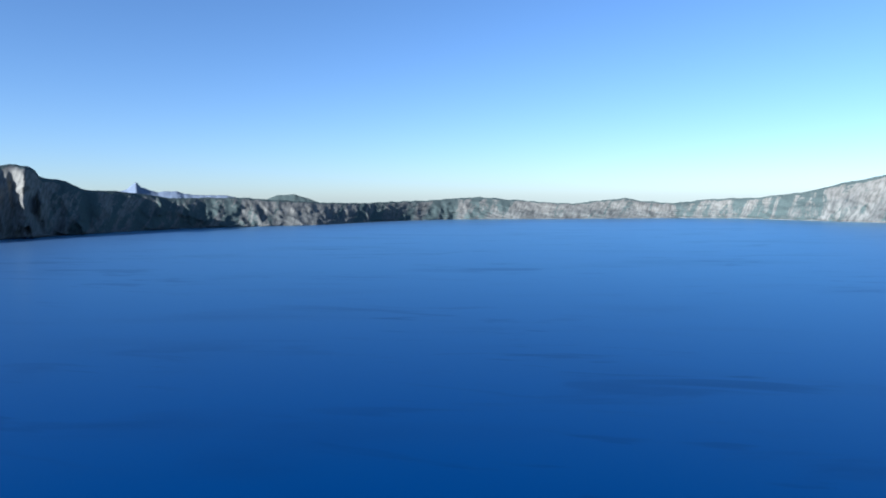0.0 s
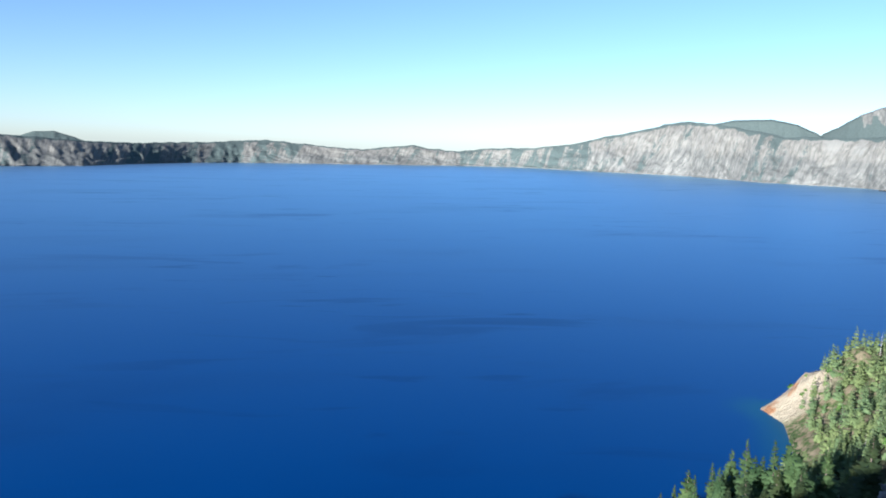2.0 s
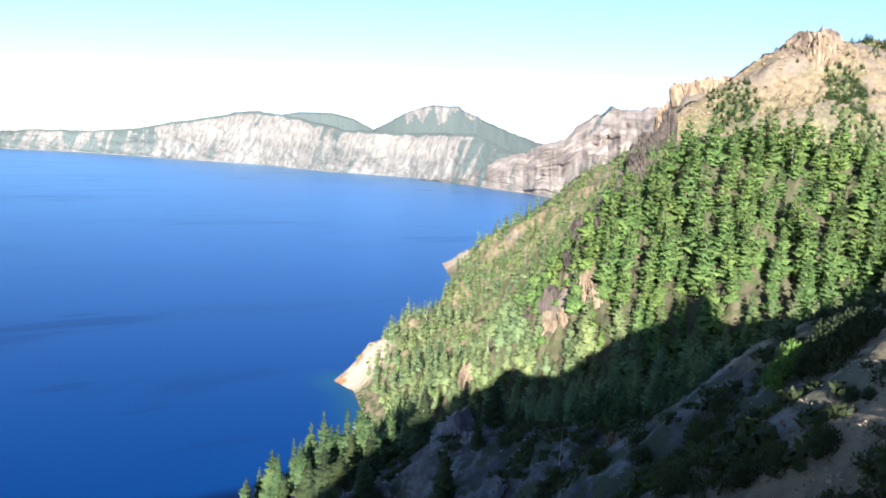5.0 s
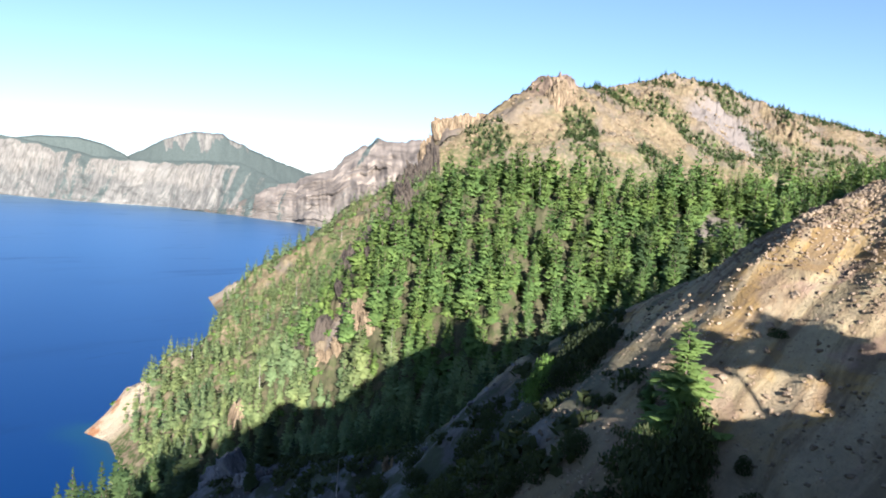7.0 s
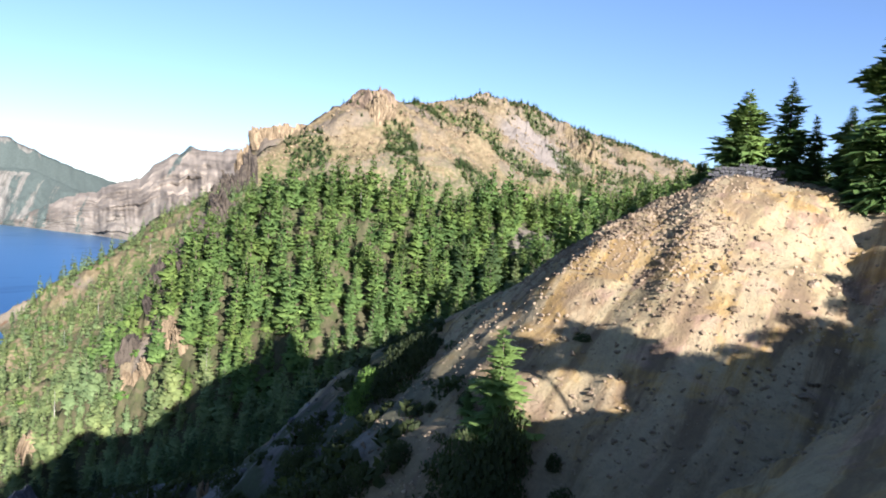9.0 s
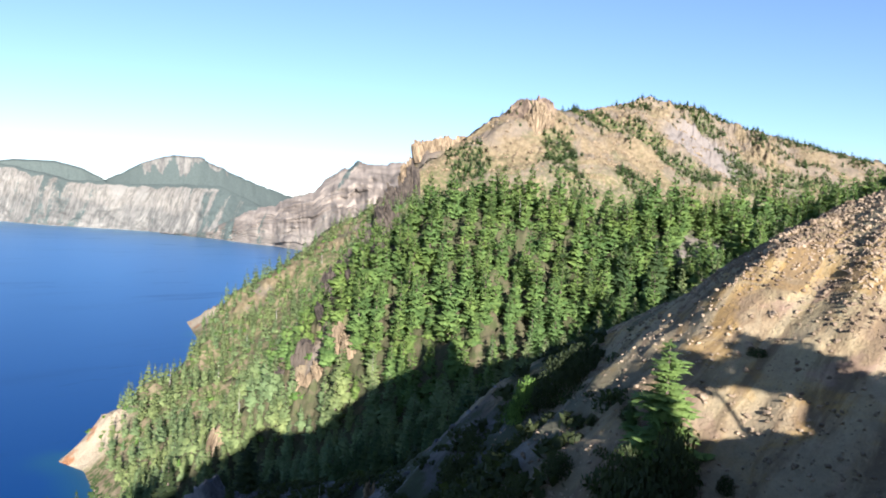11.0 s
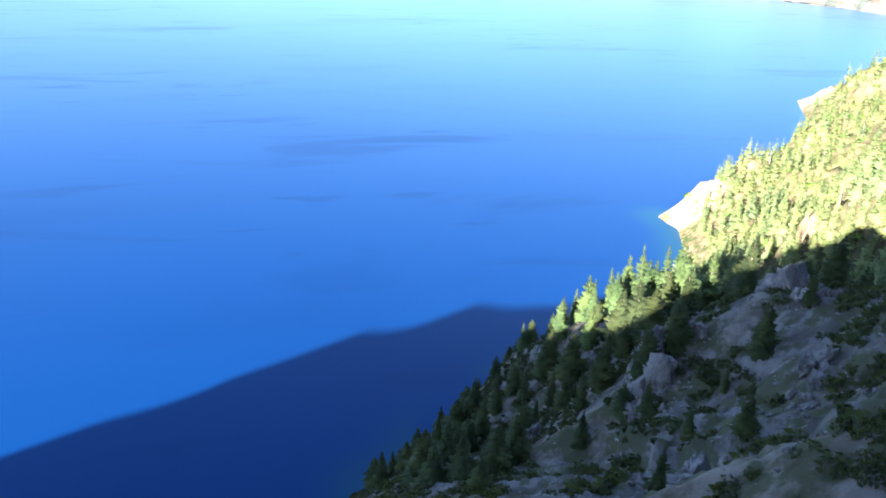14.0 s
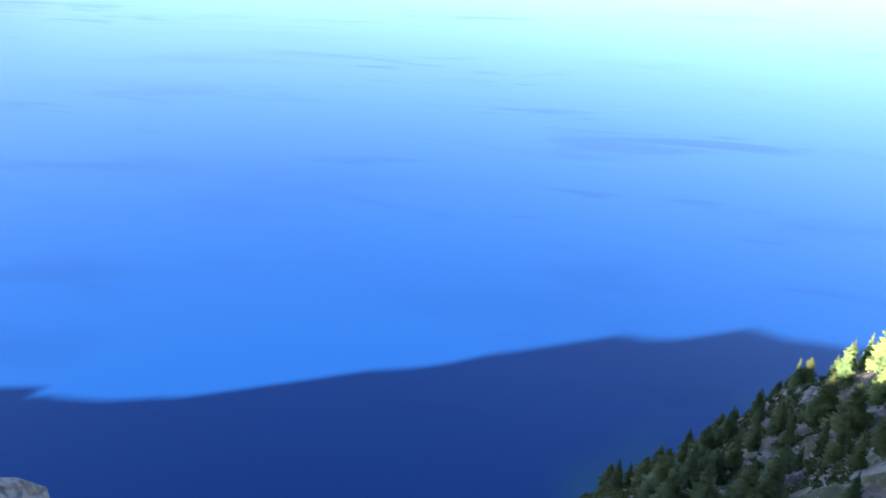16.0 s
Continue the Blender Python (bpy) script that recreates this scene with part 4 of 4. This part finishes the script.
# ---- rocks ----
def rock_mesh(seed, detail, jag, tall):
    """An angular boulder or outcrop about one unit across: a broken hull with chipped, uneven faces."""
    r = random.Random(seed * 7 + 1)
    bm = bmesh.new()
    for k in range(16 + 4 * detail):
        d = Vector((r.gauss(0, 1), r.gauss(0, 1), r.gauss(0, 1))).normalized()
        m = max(abs(d.x), abs(d.y), abs(d.z))
        d = d * (0.6 + 0.4 / m * 0.7) * r.uniform(0.36, 0.55)
        bm.verts.new((d.x, d.y, d.z * tall))
    hull = bmesh.ops.convex_hull(bm, input=list(bm.verts))
    bmesh.ops.delete(bm, geom=list({g for g in hull["geom_interior"] + hull["geom_unused"] if isinstance(g, bmesh.types.BMVert)}), context="VERTS")
    if detail > 1:
        bmesh.ops.subdivide_edges(bm, edges=list(bm.edges), cuts=2 * detail - 3, use_grid_fill=True)
        bmesh.ops.triangulate(bm, faces=list(bm.faces))
        o = Vector((seed * 13.7, seed * 5.1, seed * 2.3))
        for v in bm.verts:
            d = v.co.normalized()
            p = v.co * 2.6 + o
            cell = noise.voronoi(Vector((p.x, p.y, p.z * 0.6)))
            v.co += d * jag * (0.16 * noise.fractal(p * 1.4, 0.9, 2.2, 4) + 0.20 * (cell[0][1] - cell[0][0]) - 0.10)
    return bm


def rock_data(name, seed, detail, jag, tall, material):
    bm = rock_mesh(seed, detail, jag, tall)
    me = bpy.data.meshes.new(name)
    bm.to_mesh(me)
    bm.free()
    me.materials.append(material)
    return me


def columns(seed, count):
    """A fractured crag about one unit across and 1.5 high: leaning angular columns with broken tops."""
    r = random.Random(seed)
    bm = bmesh.new()
    foot_vert = bm.verts.new((0, 0, -0.9))
    for k in range(count):
        rad, a = 0.42 * math.sqrt((k + 0.3) / count), 2.4 * k + r.uniform(-0.4, 0.4)
        cx, cy = rad * math.cos(a), rad * math.sin(a)
        size, top = r.uniform(0.10, 0.20), (0.85 - 0.8 * rad) * r.uniform(0.65, 1.15)
        sides, turn, tilt = r.randint(4, 6), r.uniform(0, 6.28), (r.uniform(-0.12, 0.12), r.uniform(-0.12, 0.12))
        rings = []
        for z, f in ((-0.75, 1.25), (top * 0.35, 1.0), (top * 0.75, 0.88), (top, 0.52)):
            ring = []
            for q in range(sides):
                b = turn + 6.283 * q / sides
                m = size * f * r.uniform(0.82, 1.18)
                ring.append(bm.verts.new((cx + tilt[0] * z + m * math.cos(b), cy + tilt[1] * z + m * math.sin(b), z + (r.uniform(-0.09, 0.05) if z > 0 else 0))))
            rings.append(ring)
        for q in range(sides):
            bm.faces.new((foot_vert, rings[0][(q + 1) % sides], rings[0][q]))
        for lo, hi in zip(rings[:-1], rings[1:]):
            for q in range(sides):
                bm.faces.new((lo[q], lo[(q + 1) % sides], hi[(q + 1) % sides], hi[q]))
        bm.faces.new(rings[-1])
    bmesh.ops.triangulate(bm, faces=list(bm.faces))
    return bm


def column_data(seed, count, material):
    me = bpy.data.meshes.new("crag")
    bm = columns(seed, count)
    bm.to_mesh(me)
    bm.free()
    me.materials.append(material)
    return me


CRAG_FORMS = {m: [column_data(3 + k, 26, m) for k in range(4)] for m in (TAN_CRAG, SHADOW_CRAG)}
CRAG_FORMS[GREY_CRAG] = [rock_data("crag", 3 + k, 3, 0.85, 1.5, GREY_CRAG) for k in range(4)]


def broken(spots, seed):
    """Smaller blocks leaning on the large masses of an outcrop."""
    r = random.Random(seed)
    out = list(spots)
    for x, y, w, h, a in spots:
        for _ in range(2):
            f = r.uniform(0.30, 0.6)
            out.append((x + r.uniform(-0.5, 0.5) * w, y + r.uniform(-0.5, 0.5) * w, w * f, h * f * r.uniform(0.9, 1.7), r.uniform(0, 180)))
    return out


def outcrop(name, label, material, spots):
    """A rock outcrop of several fused masses: x, y, across, height, turn."""
    spots = broken(spots, int(spots[0][0]))
    x0, y0 = spots[0][:2]
    thing = tagged(new(name), label, "rock")
    thing.location = (x0, y0, low(x0, y0))
    for k, (x, y, w, h, a) in enumerate(spots):
        ob = new("mass", CRAG_FORMS[material][k % 4])
        ob.parent = thing
        ob.location = (x - x0, y - y0, low(x, y) - thing.location.z + 0.02 * h)
        ob.rotation_euler = (radians(8 * ((k * 37) % 5 - 2)), radians(6 * ((k * 53) % 5 - 2)), radians(a))
        ob.scale = (w, w * 0.75, h / 1.5 * 1.3)
    return thing


outcrop("rock_outcrop", "fractured pale grey rock outcrop on the shaded slope", GREY_CRAG, [(76, 82, 10, 12, 20), (71, 76, 8, 10, 70), (82, 90, 9, 9, 130), (66, 73, 6, 6, 10), (87, 97, 6, 6, 50)])
outcrop("rock_outcrop", "rough grey rock hump on the shaded slope", GREY_CRAG, [(45, 41, 5.5, 6.5, 40), (41, 38, 4, 4, 100), (48.5, 45, 4, 4, 160)])
outcrop("rock_outcrop", "brown rock knob on the spur crest", GREY_CRAG, [(93, 74, 8, 9, 15), (96, 80, 6, 6, 80), (90, 68, 5, 5, 140)])
outcrop("rock_outcrop", "grey rock ledge among conifers above the water", GREY_CRAG, [(62, 96, 5, 5, 30), (57, 101, 4, 4, 110)])
outcrop("rock_outcrop", "grey rock rib low on the shaded slope", GREY_CRAG, [(74, 54, 5, 4.5, 65), (70, 50, 4, 3.5, 20), (66, 47, 3.5, 3, 140)])
outcrop("rock_pinnacle", "small pale rock pinnacles catching the sun", TAN_CRAG, [(82.2, 41.0, 0.8, 2.6, 0), (82.9, 41.9, 0.7, 1.9, 60), (83.8, 42.4, 0.9, 2.1, 20)])
outcrop("cliff_band", "shadow-dark fractured cliff band between the trees", SHADOW_CRAG, [(236, 129, 8, 9, 20), (229, 133, 8, 8, 75), (222, 139, 8, 7, 130), (218, 147, 7, 6, 10), (241, 122, 8, 9, 50)])
outcrop("cliff_band", "tan rock face between conifers", TAN_CRAG, [(216, 130, 6, 6, 20), (219, 126, 5, 5, 80), (214, 135, 5, 6, 140)])
outcrop("cliff_band", "tan rock face between conifers", SHADOW_CRAG, [(330, 196, 10, 11, 40), (338, 190, 9, 8, 100)])
outcrop("crag", "jagged tan rock spires at the end of the ridge", TAN_CRAG, [(676, 303, 22, 16, 10), (684, 292, 24, 12, 60), (693, 280, 22, 15, 120), (668, 312, 18, 26, 30), (662, 320, 14, 24, 90), (703, 266, 20, 9, 160)])
outcrop("crag", "tan summit crag with a shaded recess under broken ledges", TAN_CRAG, [(690, 183, 22, 26, 25), (697, 190, 16, 16, 80), (686, 175, 14, 14, 130), (712, 233, 20, 12, 60), (700, 241, 16, 14, 15), (716, 240, 18, 14, 100), (674, 185, 15, 24, 45), (679, 181, 13, 20, 10)])
outcrop("cliff_band", "shadow-dark fractured cliff where the ridge drops to the slope", SHADOW_CRAG, [(571, 276, 20, 28, 20), (560, 279, 17, 20, 70), (580, 270, 18, 28, 130), (590, 268, 18, 32, 10)])
outcrop("cliff_band", "shadow-dark rock faces in a steep gully between pale slopes", SHADOW_CRAG, [(511, 254, 20, 26, 20), (497, 252, 19, 24, 60), (482, 255, 20, 28, 110), (467, 259, 19, 26, 150), (450, 266, 18, 24, 10), (525, 262, 18, 26, 70)])
outcrop("cliff_band", "shadow-dark rock faces among light green conifers", SHADOW_CRAG, [(231, 139, 6, 6, 20), (226, 143, 6, 5, 80), (221, 148, 5, 5, 130)])
outcrop("cliff_band", "pale pinkish rock face between conifers", TAN_CRAG, [(217, 119, 6, 8, 40), (222, 126, 5, 7, 110), (201, 160, 6, 9, 70)])
outcrop("crag", "rounded rocky summit knobs", TAN_CRAG, [(930, 118, 22, 5, 20), (948, 108, 24, 6, 70), (965, 90, 18, 4, 120)])

# single stones lying on the bare spur, and finer rubble between them
BROWN_STONE = crag_rock("brown_stone", (0.20, 0.15, 0.10), (0.42, 0.33, 0.22))
STONES = [rock_data("stone", 20 + k, 1, 0.55, 0.8, m) for k, m in enumerate((BROWN_STONE, TAN_CRAG, BROWN_STONE, BROWN_STONE, TAN_CRAG, BROWN_STONE))]
rs2 = np.random.RandomState(8)


def flank_spots(count, low_share):
    """Places on the bare spur, thickest towards its crest."""
    x, y = rs2.uniform(34, 72, count * 6), rs2.uniform(-24, 18, count * 6)
    keep = rs2.uniform(0, 1, count * 6) < low_share + (1 - low_share) * smooth(129, 136, surf(x, y) + 1.5 * N2.fbm(x / 7, y / 7, 3)) ** 2 * smooth(-13, -6, y)
    return x[keep][:count], y[keep][:count]


sx, sy = flank_spots(280, 0.12)
sz = surf(sx, sy)
for k in range(len(sx)):
    w = 0.26 + 0.55 * rs2.uniform(0, 1) ** 2.0
    st = new("stone", STONES[k % 6])
    st.location, st.rotation_euler, st.scale = (sx[k], sy[k], sz[k] + 0.12 * w), (rs2.uniform(-0.4, 0.4), rs2.uniform(-0.4, 0.4), rs2.uniform(0, 6.28)), (w * 1.3, w, w)
    tagged(st, "weathered brown stone lying on the bare slope", "stone", "stones on the slope")

edge_rock = new("boulder", rock_data("boulder", 31, 3, 0.5, 0.8, GREY_CRAG))
edge_rock.location, edge_rock.scale = (-1.27, 1.45, 134.2), (0.85, 0.62, 1.5)
tagged(edge_rock, "pale grey boulder at the edge of the viewpoint", "boulder")

base_v, base_t = [], []
for k in range(4):
    bm = rock_mesh(40 + k, 1, 0.5, 0.8)
    bm.verts.ensure_lookup_table()
    base_v.append(np.array([v.co[:] for v in bm.verts]))
    base_t.append(np.array([[v.index for v in f.verts] for f in bm.faces]))
    bm.free()


def rubble(x, y, lo, hi, material, label):
    z = surf(x, y)
    vs, ts, off = [], [], 0
    for k in range(len(x)):
        w = lo + (hi - lo) * rs2.uniform(0, 1) ** 2.5
        a = rs2.uniform(0, 6.28)
        v = base_v[k % 4] * np.array([w * 1.3, w, w])
        c, s = math.cos(a), math.sin(a)
        vs.append(np.stack([x[k] + v[:, 0] * c - v[:, 1] * s, y[k] + v[:, 0] * s + v[:, 1] * c, z[k] + 0.1 * w + v[:, 2]], 1))
        ts.append(base_t[k % 4] + off)
        off += len(v)
    return tagged(new("rubble", fast_mesh("rubble", np.concatenate(vs), np.concatenate(ts), material)), label, "rubble", kind="stuff")


rubble(*flank_spots(5200, 0.05), 0.10, 0.42, BROWN_STONE, "brown stones thick along the bare crest")
rubble(*flank_spots(6500, 0.3), 0.08, 0.36, BROWN_STONE, "small brown stones strewn over the bare slope")
qx, qy = rs2.uniform(540, 1030, 26000), rs2.uniform(-260, 320, 26000)
dq, sq = polyline(CREST, qx, qy)[:2]
ok = (surf(qx, qy) > 150) & ((sq > 0) | (dq < 10)) & (dq < 260) & (N2.fbm(qx / 26, qy / 26, 4, 0.6) > 0.12)
rubble(qx[ok], qy[ok], 0.9, 4.2, TAN_CRAG, "tan rock ribs and blocks on the bare mountainside")
qx, qy = rs2.uniform(25, 104, 4800), rs2.uniform(22, 165, 4800)
ok = (N2.fbm(qx / 14, qy / 14, 3) > -0.25) & (ground_z(qx, qy) > 2)
rubble(qx[ok], qy[ok], 0.15, 0.9, GREY_CRAG, "grey broken rock strewn over the shaded slope")


# ---- shrubs ----
def clump(rng, count, flat, leafsize):
    """Leafy twigs over a low dome one unit across."""
    v, t = [], []
    for k in range(count):
        a, u = rng.uniform(0, 6.283), rng.uniform(0.05, 1)
        d = np.array([math.cos(a) * math.sqrt(1 - u * u), math.sin(a) * math.sqrt(1 - u * u), u * flat])
        p = d * 0.5 * rng.uniform(0.55, 1.08)
        w = rng.normal(0, 1, 3)
        w = w / np.linalg.norm(w)
        q = np.cross(w, d + 0.01)
        q = q / (np.linalg.norm(q) + 1e-6)
        s = leafsize * rng.uniform(0.6, 1.4)
        i = len(v)
        v.extend([p - w * s, p + q * s * 0.55, p + w * s, p - q * s * 0.55])
        t.extend([(i, i + 1, i + 2), (i, i + 2, i + 3)])
    return np.array(v), np.array(t)


SHRUB_FORMS = [clump(rs2, 1500, 0.75, 0.030) for _ in range(3)]
SHRUB_MESH = [fast_mesh("shrub", v, t, SHRUB_LEAF) for v, t in SHRUB_FORMS]
SHRUB_SHADED = [fast_mesh("shrub", v, t, SHADED_SCRUB) for v, t in SHRUB_FORMS]


def shrub(x, y, w, h, k, dark, label):
    ob = new("shrub", (SHRUB_SHADED if dark else SHRUB_MESH)[k % 3])
    ob.location, ob.rotation_euler, ob.scale = (x, y, low(x, y) - 0.05), (0, 0, 1.3 * k), (w, w, h / 0.375)
    return tagged(ob, label, "shrub", "shrubs on the slope")


for k, (x, y, w, h) in enumerate([(60.7, 15.8, 2.6, 2.8), (59.8, 16.6, 2.2, 2.0), (62.2, 15.2, 1.8, 1.6)]):
    shrub(x, y, w, h, k, False, "bright green leafy shrub on the spur")
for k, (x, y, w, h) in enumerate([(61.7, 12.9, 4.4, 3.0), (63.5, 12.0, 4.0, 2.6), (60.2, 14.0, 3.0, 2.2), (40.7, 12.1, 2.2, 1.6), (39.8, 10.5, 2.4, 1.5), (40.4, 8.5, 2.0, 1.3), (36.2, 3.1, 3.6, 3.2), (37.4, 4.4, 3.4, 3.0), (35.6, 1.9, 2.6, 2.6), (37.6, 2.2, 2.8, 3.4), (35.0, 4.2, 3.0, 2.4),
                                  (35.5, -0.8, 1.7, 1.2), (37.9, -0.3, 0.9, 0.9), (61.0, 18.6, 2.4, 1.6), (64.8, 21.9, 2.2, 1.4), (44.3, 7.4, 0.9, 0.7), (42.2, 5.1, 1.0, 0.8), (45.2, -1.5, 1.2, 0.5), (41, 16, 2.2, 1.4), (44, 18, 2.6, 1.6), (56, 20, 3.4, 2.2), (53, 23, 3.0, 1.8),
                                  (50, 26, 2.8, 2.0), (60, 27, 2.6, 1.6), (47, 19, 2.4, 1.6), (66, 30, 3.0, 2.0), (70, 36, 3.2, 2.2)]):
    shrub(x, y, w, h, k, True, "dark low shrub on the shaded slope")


# unseen shrubs, added to make the mound's shadow edge uneven
for k, (x, y, w, h) in enumerate([(24.6, -19.8, 2.0, 0.9), (25.6, -21.2, 2.4, 0.9), (26.8, -23.0, 2.6, 0.8), (27.9, -24.5, 2.2, 0.7), (28.8, -25.8, 2.6, 1.0), (30.2, -27.8, 2.8, 1.0), (31.6, -29.6, 2.6, 0.8)]):
    shrub(x, y, w, h, k, True, "unseen low shrub that roughens the shadow edge on the bowl")


def shrub_cover(x, y, lo, hi, material, label, forms=None):
    z = surf(x, y)
    vs, ts, off = [], [], 0
    for k in range(len(x)):
        v, t = (forms or SMALL)[k % 4]
        w = rs2.uniform(lo, hi)
        vs.append(np.stack([x[k] + v[:, 0] * w * 1.2, y[k] + v[:, 1] * w * 1.2, z[k] - 0.05 + v[:, 2] * w * 1.3], 1))
        ts.append(t + off)
        off += len(v)
    return tagged(new("undergrowth", fast_mesh("undergrowth", np.concatenate(vs), np.concatenate(ts), material)), label, "undergrowth", kind="stuff")


SMALL = [clump(rs2, 34, 0.8, 0.18) for _ in range(4)]
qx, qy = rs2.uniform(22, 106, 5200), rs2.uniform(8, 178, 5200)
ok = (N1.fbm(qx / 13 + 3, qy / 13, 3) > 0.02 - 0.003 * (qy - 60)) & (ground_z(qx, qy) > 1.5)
shrub_cover(qx[ok], qy[ok], 0.5, 2.2, SHADED_SCRUB, "dark low scrub patches on the shaded slope")
qx, qy = rs2.uniform(120, 620, 5600), rs2.uniform(-40, 520, 5600)
sh, nn, mm, ss = wall_share(qx, qy)
ok = (N3.fbm(qx / 30, qy / 30, 3) > 0.05) & (nn > 8) & (ground_z(qx, qy) < 165)
shrub_cover(qx[ok], qy[ok], 1.5, 4.0, SHRUB_LEAF, "light green brush between the conifers")


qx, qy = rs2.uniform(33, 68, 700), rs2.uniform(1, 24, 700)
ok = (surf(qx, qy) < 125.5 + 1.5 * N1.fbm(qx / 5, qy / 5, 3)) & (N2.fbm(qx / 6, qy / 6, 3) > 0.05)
shrub_cover(qx[ok], qy[ok], 0.6, 2.0, SHADED_SCRUB, "dark scrub below the bare spur", [clump(rs2, 90, 0.8, 0.085) for _ in range(4)])


# ---- dead trees, logs and the stone wall on the rim ----
def dead_tree(x, y, h, k):
    v, t, _ = stem(0.013, (0.02, -0.015), 5, 0.99)
    rngk = np.random.RandomState(60 + k)
    tree = tagged(new("dead_tree"), "bleached bare trunk of a dead conifer", "dead tree", "dead trees")
    tree.location, tree.scale = (x, y, low(x, y) - 0.2), (h, h, h)
    new("trunk", fast_mesh("trunk", v, t, DEAD_WOOD)).parent = tree
    for j in range(7):
        z, a = rngk.uniform(0.3, 0.9), rngk.uniform(0, 6.28)
        l = 0.10 * (1.1 - z)
        w = np.array([math.cos(a), math.sin(a), 0.0])
        p = np.array([0.02 * z * z, -0.015 * z * z, z])
        s = np.array([-w[1], w[0], 0]) * 0.004
        u = np.array([0, 0, 0.005])
        q = p + w * l + np.array([0, 0, 0.03])
        new("branch", fast_mesh("branch", np.array([p + s, p - s, p + u, q]), np.array([(0, 1, 3), (1, 2, 3), (2, 0, 3)]), DEAD_WOOD)).parent = tree
    return tree


dead = [dead_tree(78, 46, 6.0, 0), dead_tree(232, 150, 13, 1), dead_tree(300, 205, 12, 2)]
ds_ = scatter(np.random.RandomState(4), (190, 560, 40, 470), 420, lambda x, y: 0.5 * (wall_share(x, y)[0] < 0.6) * (wall_share(x, y)[1] > 10) * (ground_z(x, y) < 150), lambda x, y: 14 + 0 * x)
for k, (x, y) in enumerate(ds_[:40]):
    t = copy_thing(dead[k % 3], pose(x, y, low(x, y) - 0.2, 0, 0, 47 * k))
    t.scale = (9 + k % 5,) * 3

log_v, log_t, _ = stem(0.022, (0.0, 0.0), 7, 0.98)
for k, (x, y, l, a) in enumerate([(52, 30, 3.6, 30), (46, 24, 2.8, 80), (70, 44, 4.2, 140), (59, 50, 3.2, 60), (75, 60, 4.0, 15)]):
    w = Vector((math.cos(radians(a)), math.sin(radians(a)), 0)) * l
    tip = Vector((x + w.x, y + w.y, low(x + w.x, y + w.y) + 0.12))
    foot_ = Vector((x, y, low(x, y) + 0.12))
    lg = new("fallen_log", fast_mesh("fallen_log", log_v, log_t, DEAD_WOOD))
    lg.matrix_world = Matrix.Translation(foot_) @ (tip - foot_).to_track_quat("Z", "Y").to_matrix().to_4x4() @ Matrix.Diagonal((l, l, (tip - foot_).length, 1))
    tagged(lg, "bleached fallen log lying on the slope", "log", "fallen logs")

# low masonry parapet on the rim, stone by stone
parapet = tagged(new("stone_wall"), "low grey masonry wall on the rim under conifers", "stone wall")
wa, wb = Vector((62.0, -11.2, 0)), Vector((61.0, -16.2, 0))
parapet.location = (wa.x, wa.y, low(wa.x, wa.y))
block = bmesh.new()
bmesh.ops.create_cube(block, size=1.0)
bmesh.ops.bevel(block, geom=list(block.edges), offset=0.09, segments=1, affect="EDGES")
blocks = []
# wall stone darkened in colour for the shade under the conifers
SHADED_STONE = crag_rock("shade_dark_wall_stone", (0.055, 0.056, 0.058), (0.13, 0.13, 0.132))
for k, m in enumerate((SHADED_STONE, GREY_CRAG)):
    me = bpy.data.meshes.new("block")
    block.to_mesh(me)
    me.materials.append(m)
    blocks.append(me)
block.free()
run = (wb - wa).length
for row in range(4):
    s = -0.35 * (row % 2)
    while s < run - 0.3:
        l = rs2.uniform(0.45, 0.8)
        p = wa.lerp(wb, min(1.0, (s + l / 2) / run))
        st = new("block", blocks[0 if rs2.uniform() < 0.9 else 1])
        st.parent = parapet
        st.location = (p.x - wa.x + rs2.uniform(-0.03, 0.03), p.y - wa.y, low(p.x, p.y) - parapet.location.z + 0.05 + 0.27 * row)
        st.rotation_euler = (0, 0, math.atan2(wb.y - wa.y, wb.x - wa.x))
        st.scale = (l - 0.03, 0.45, 0.25)
        s += l
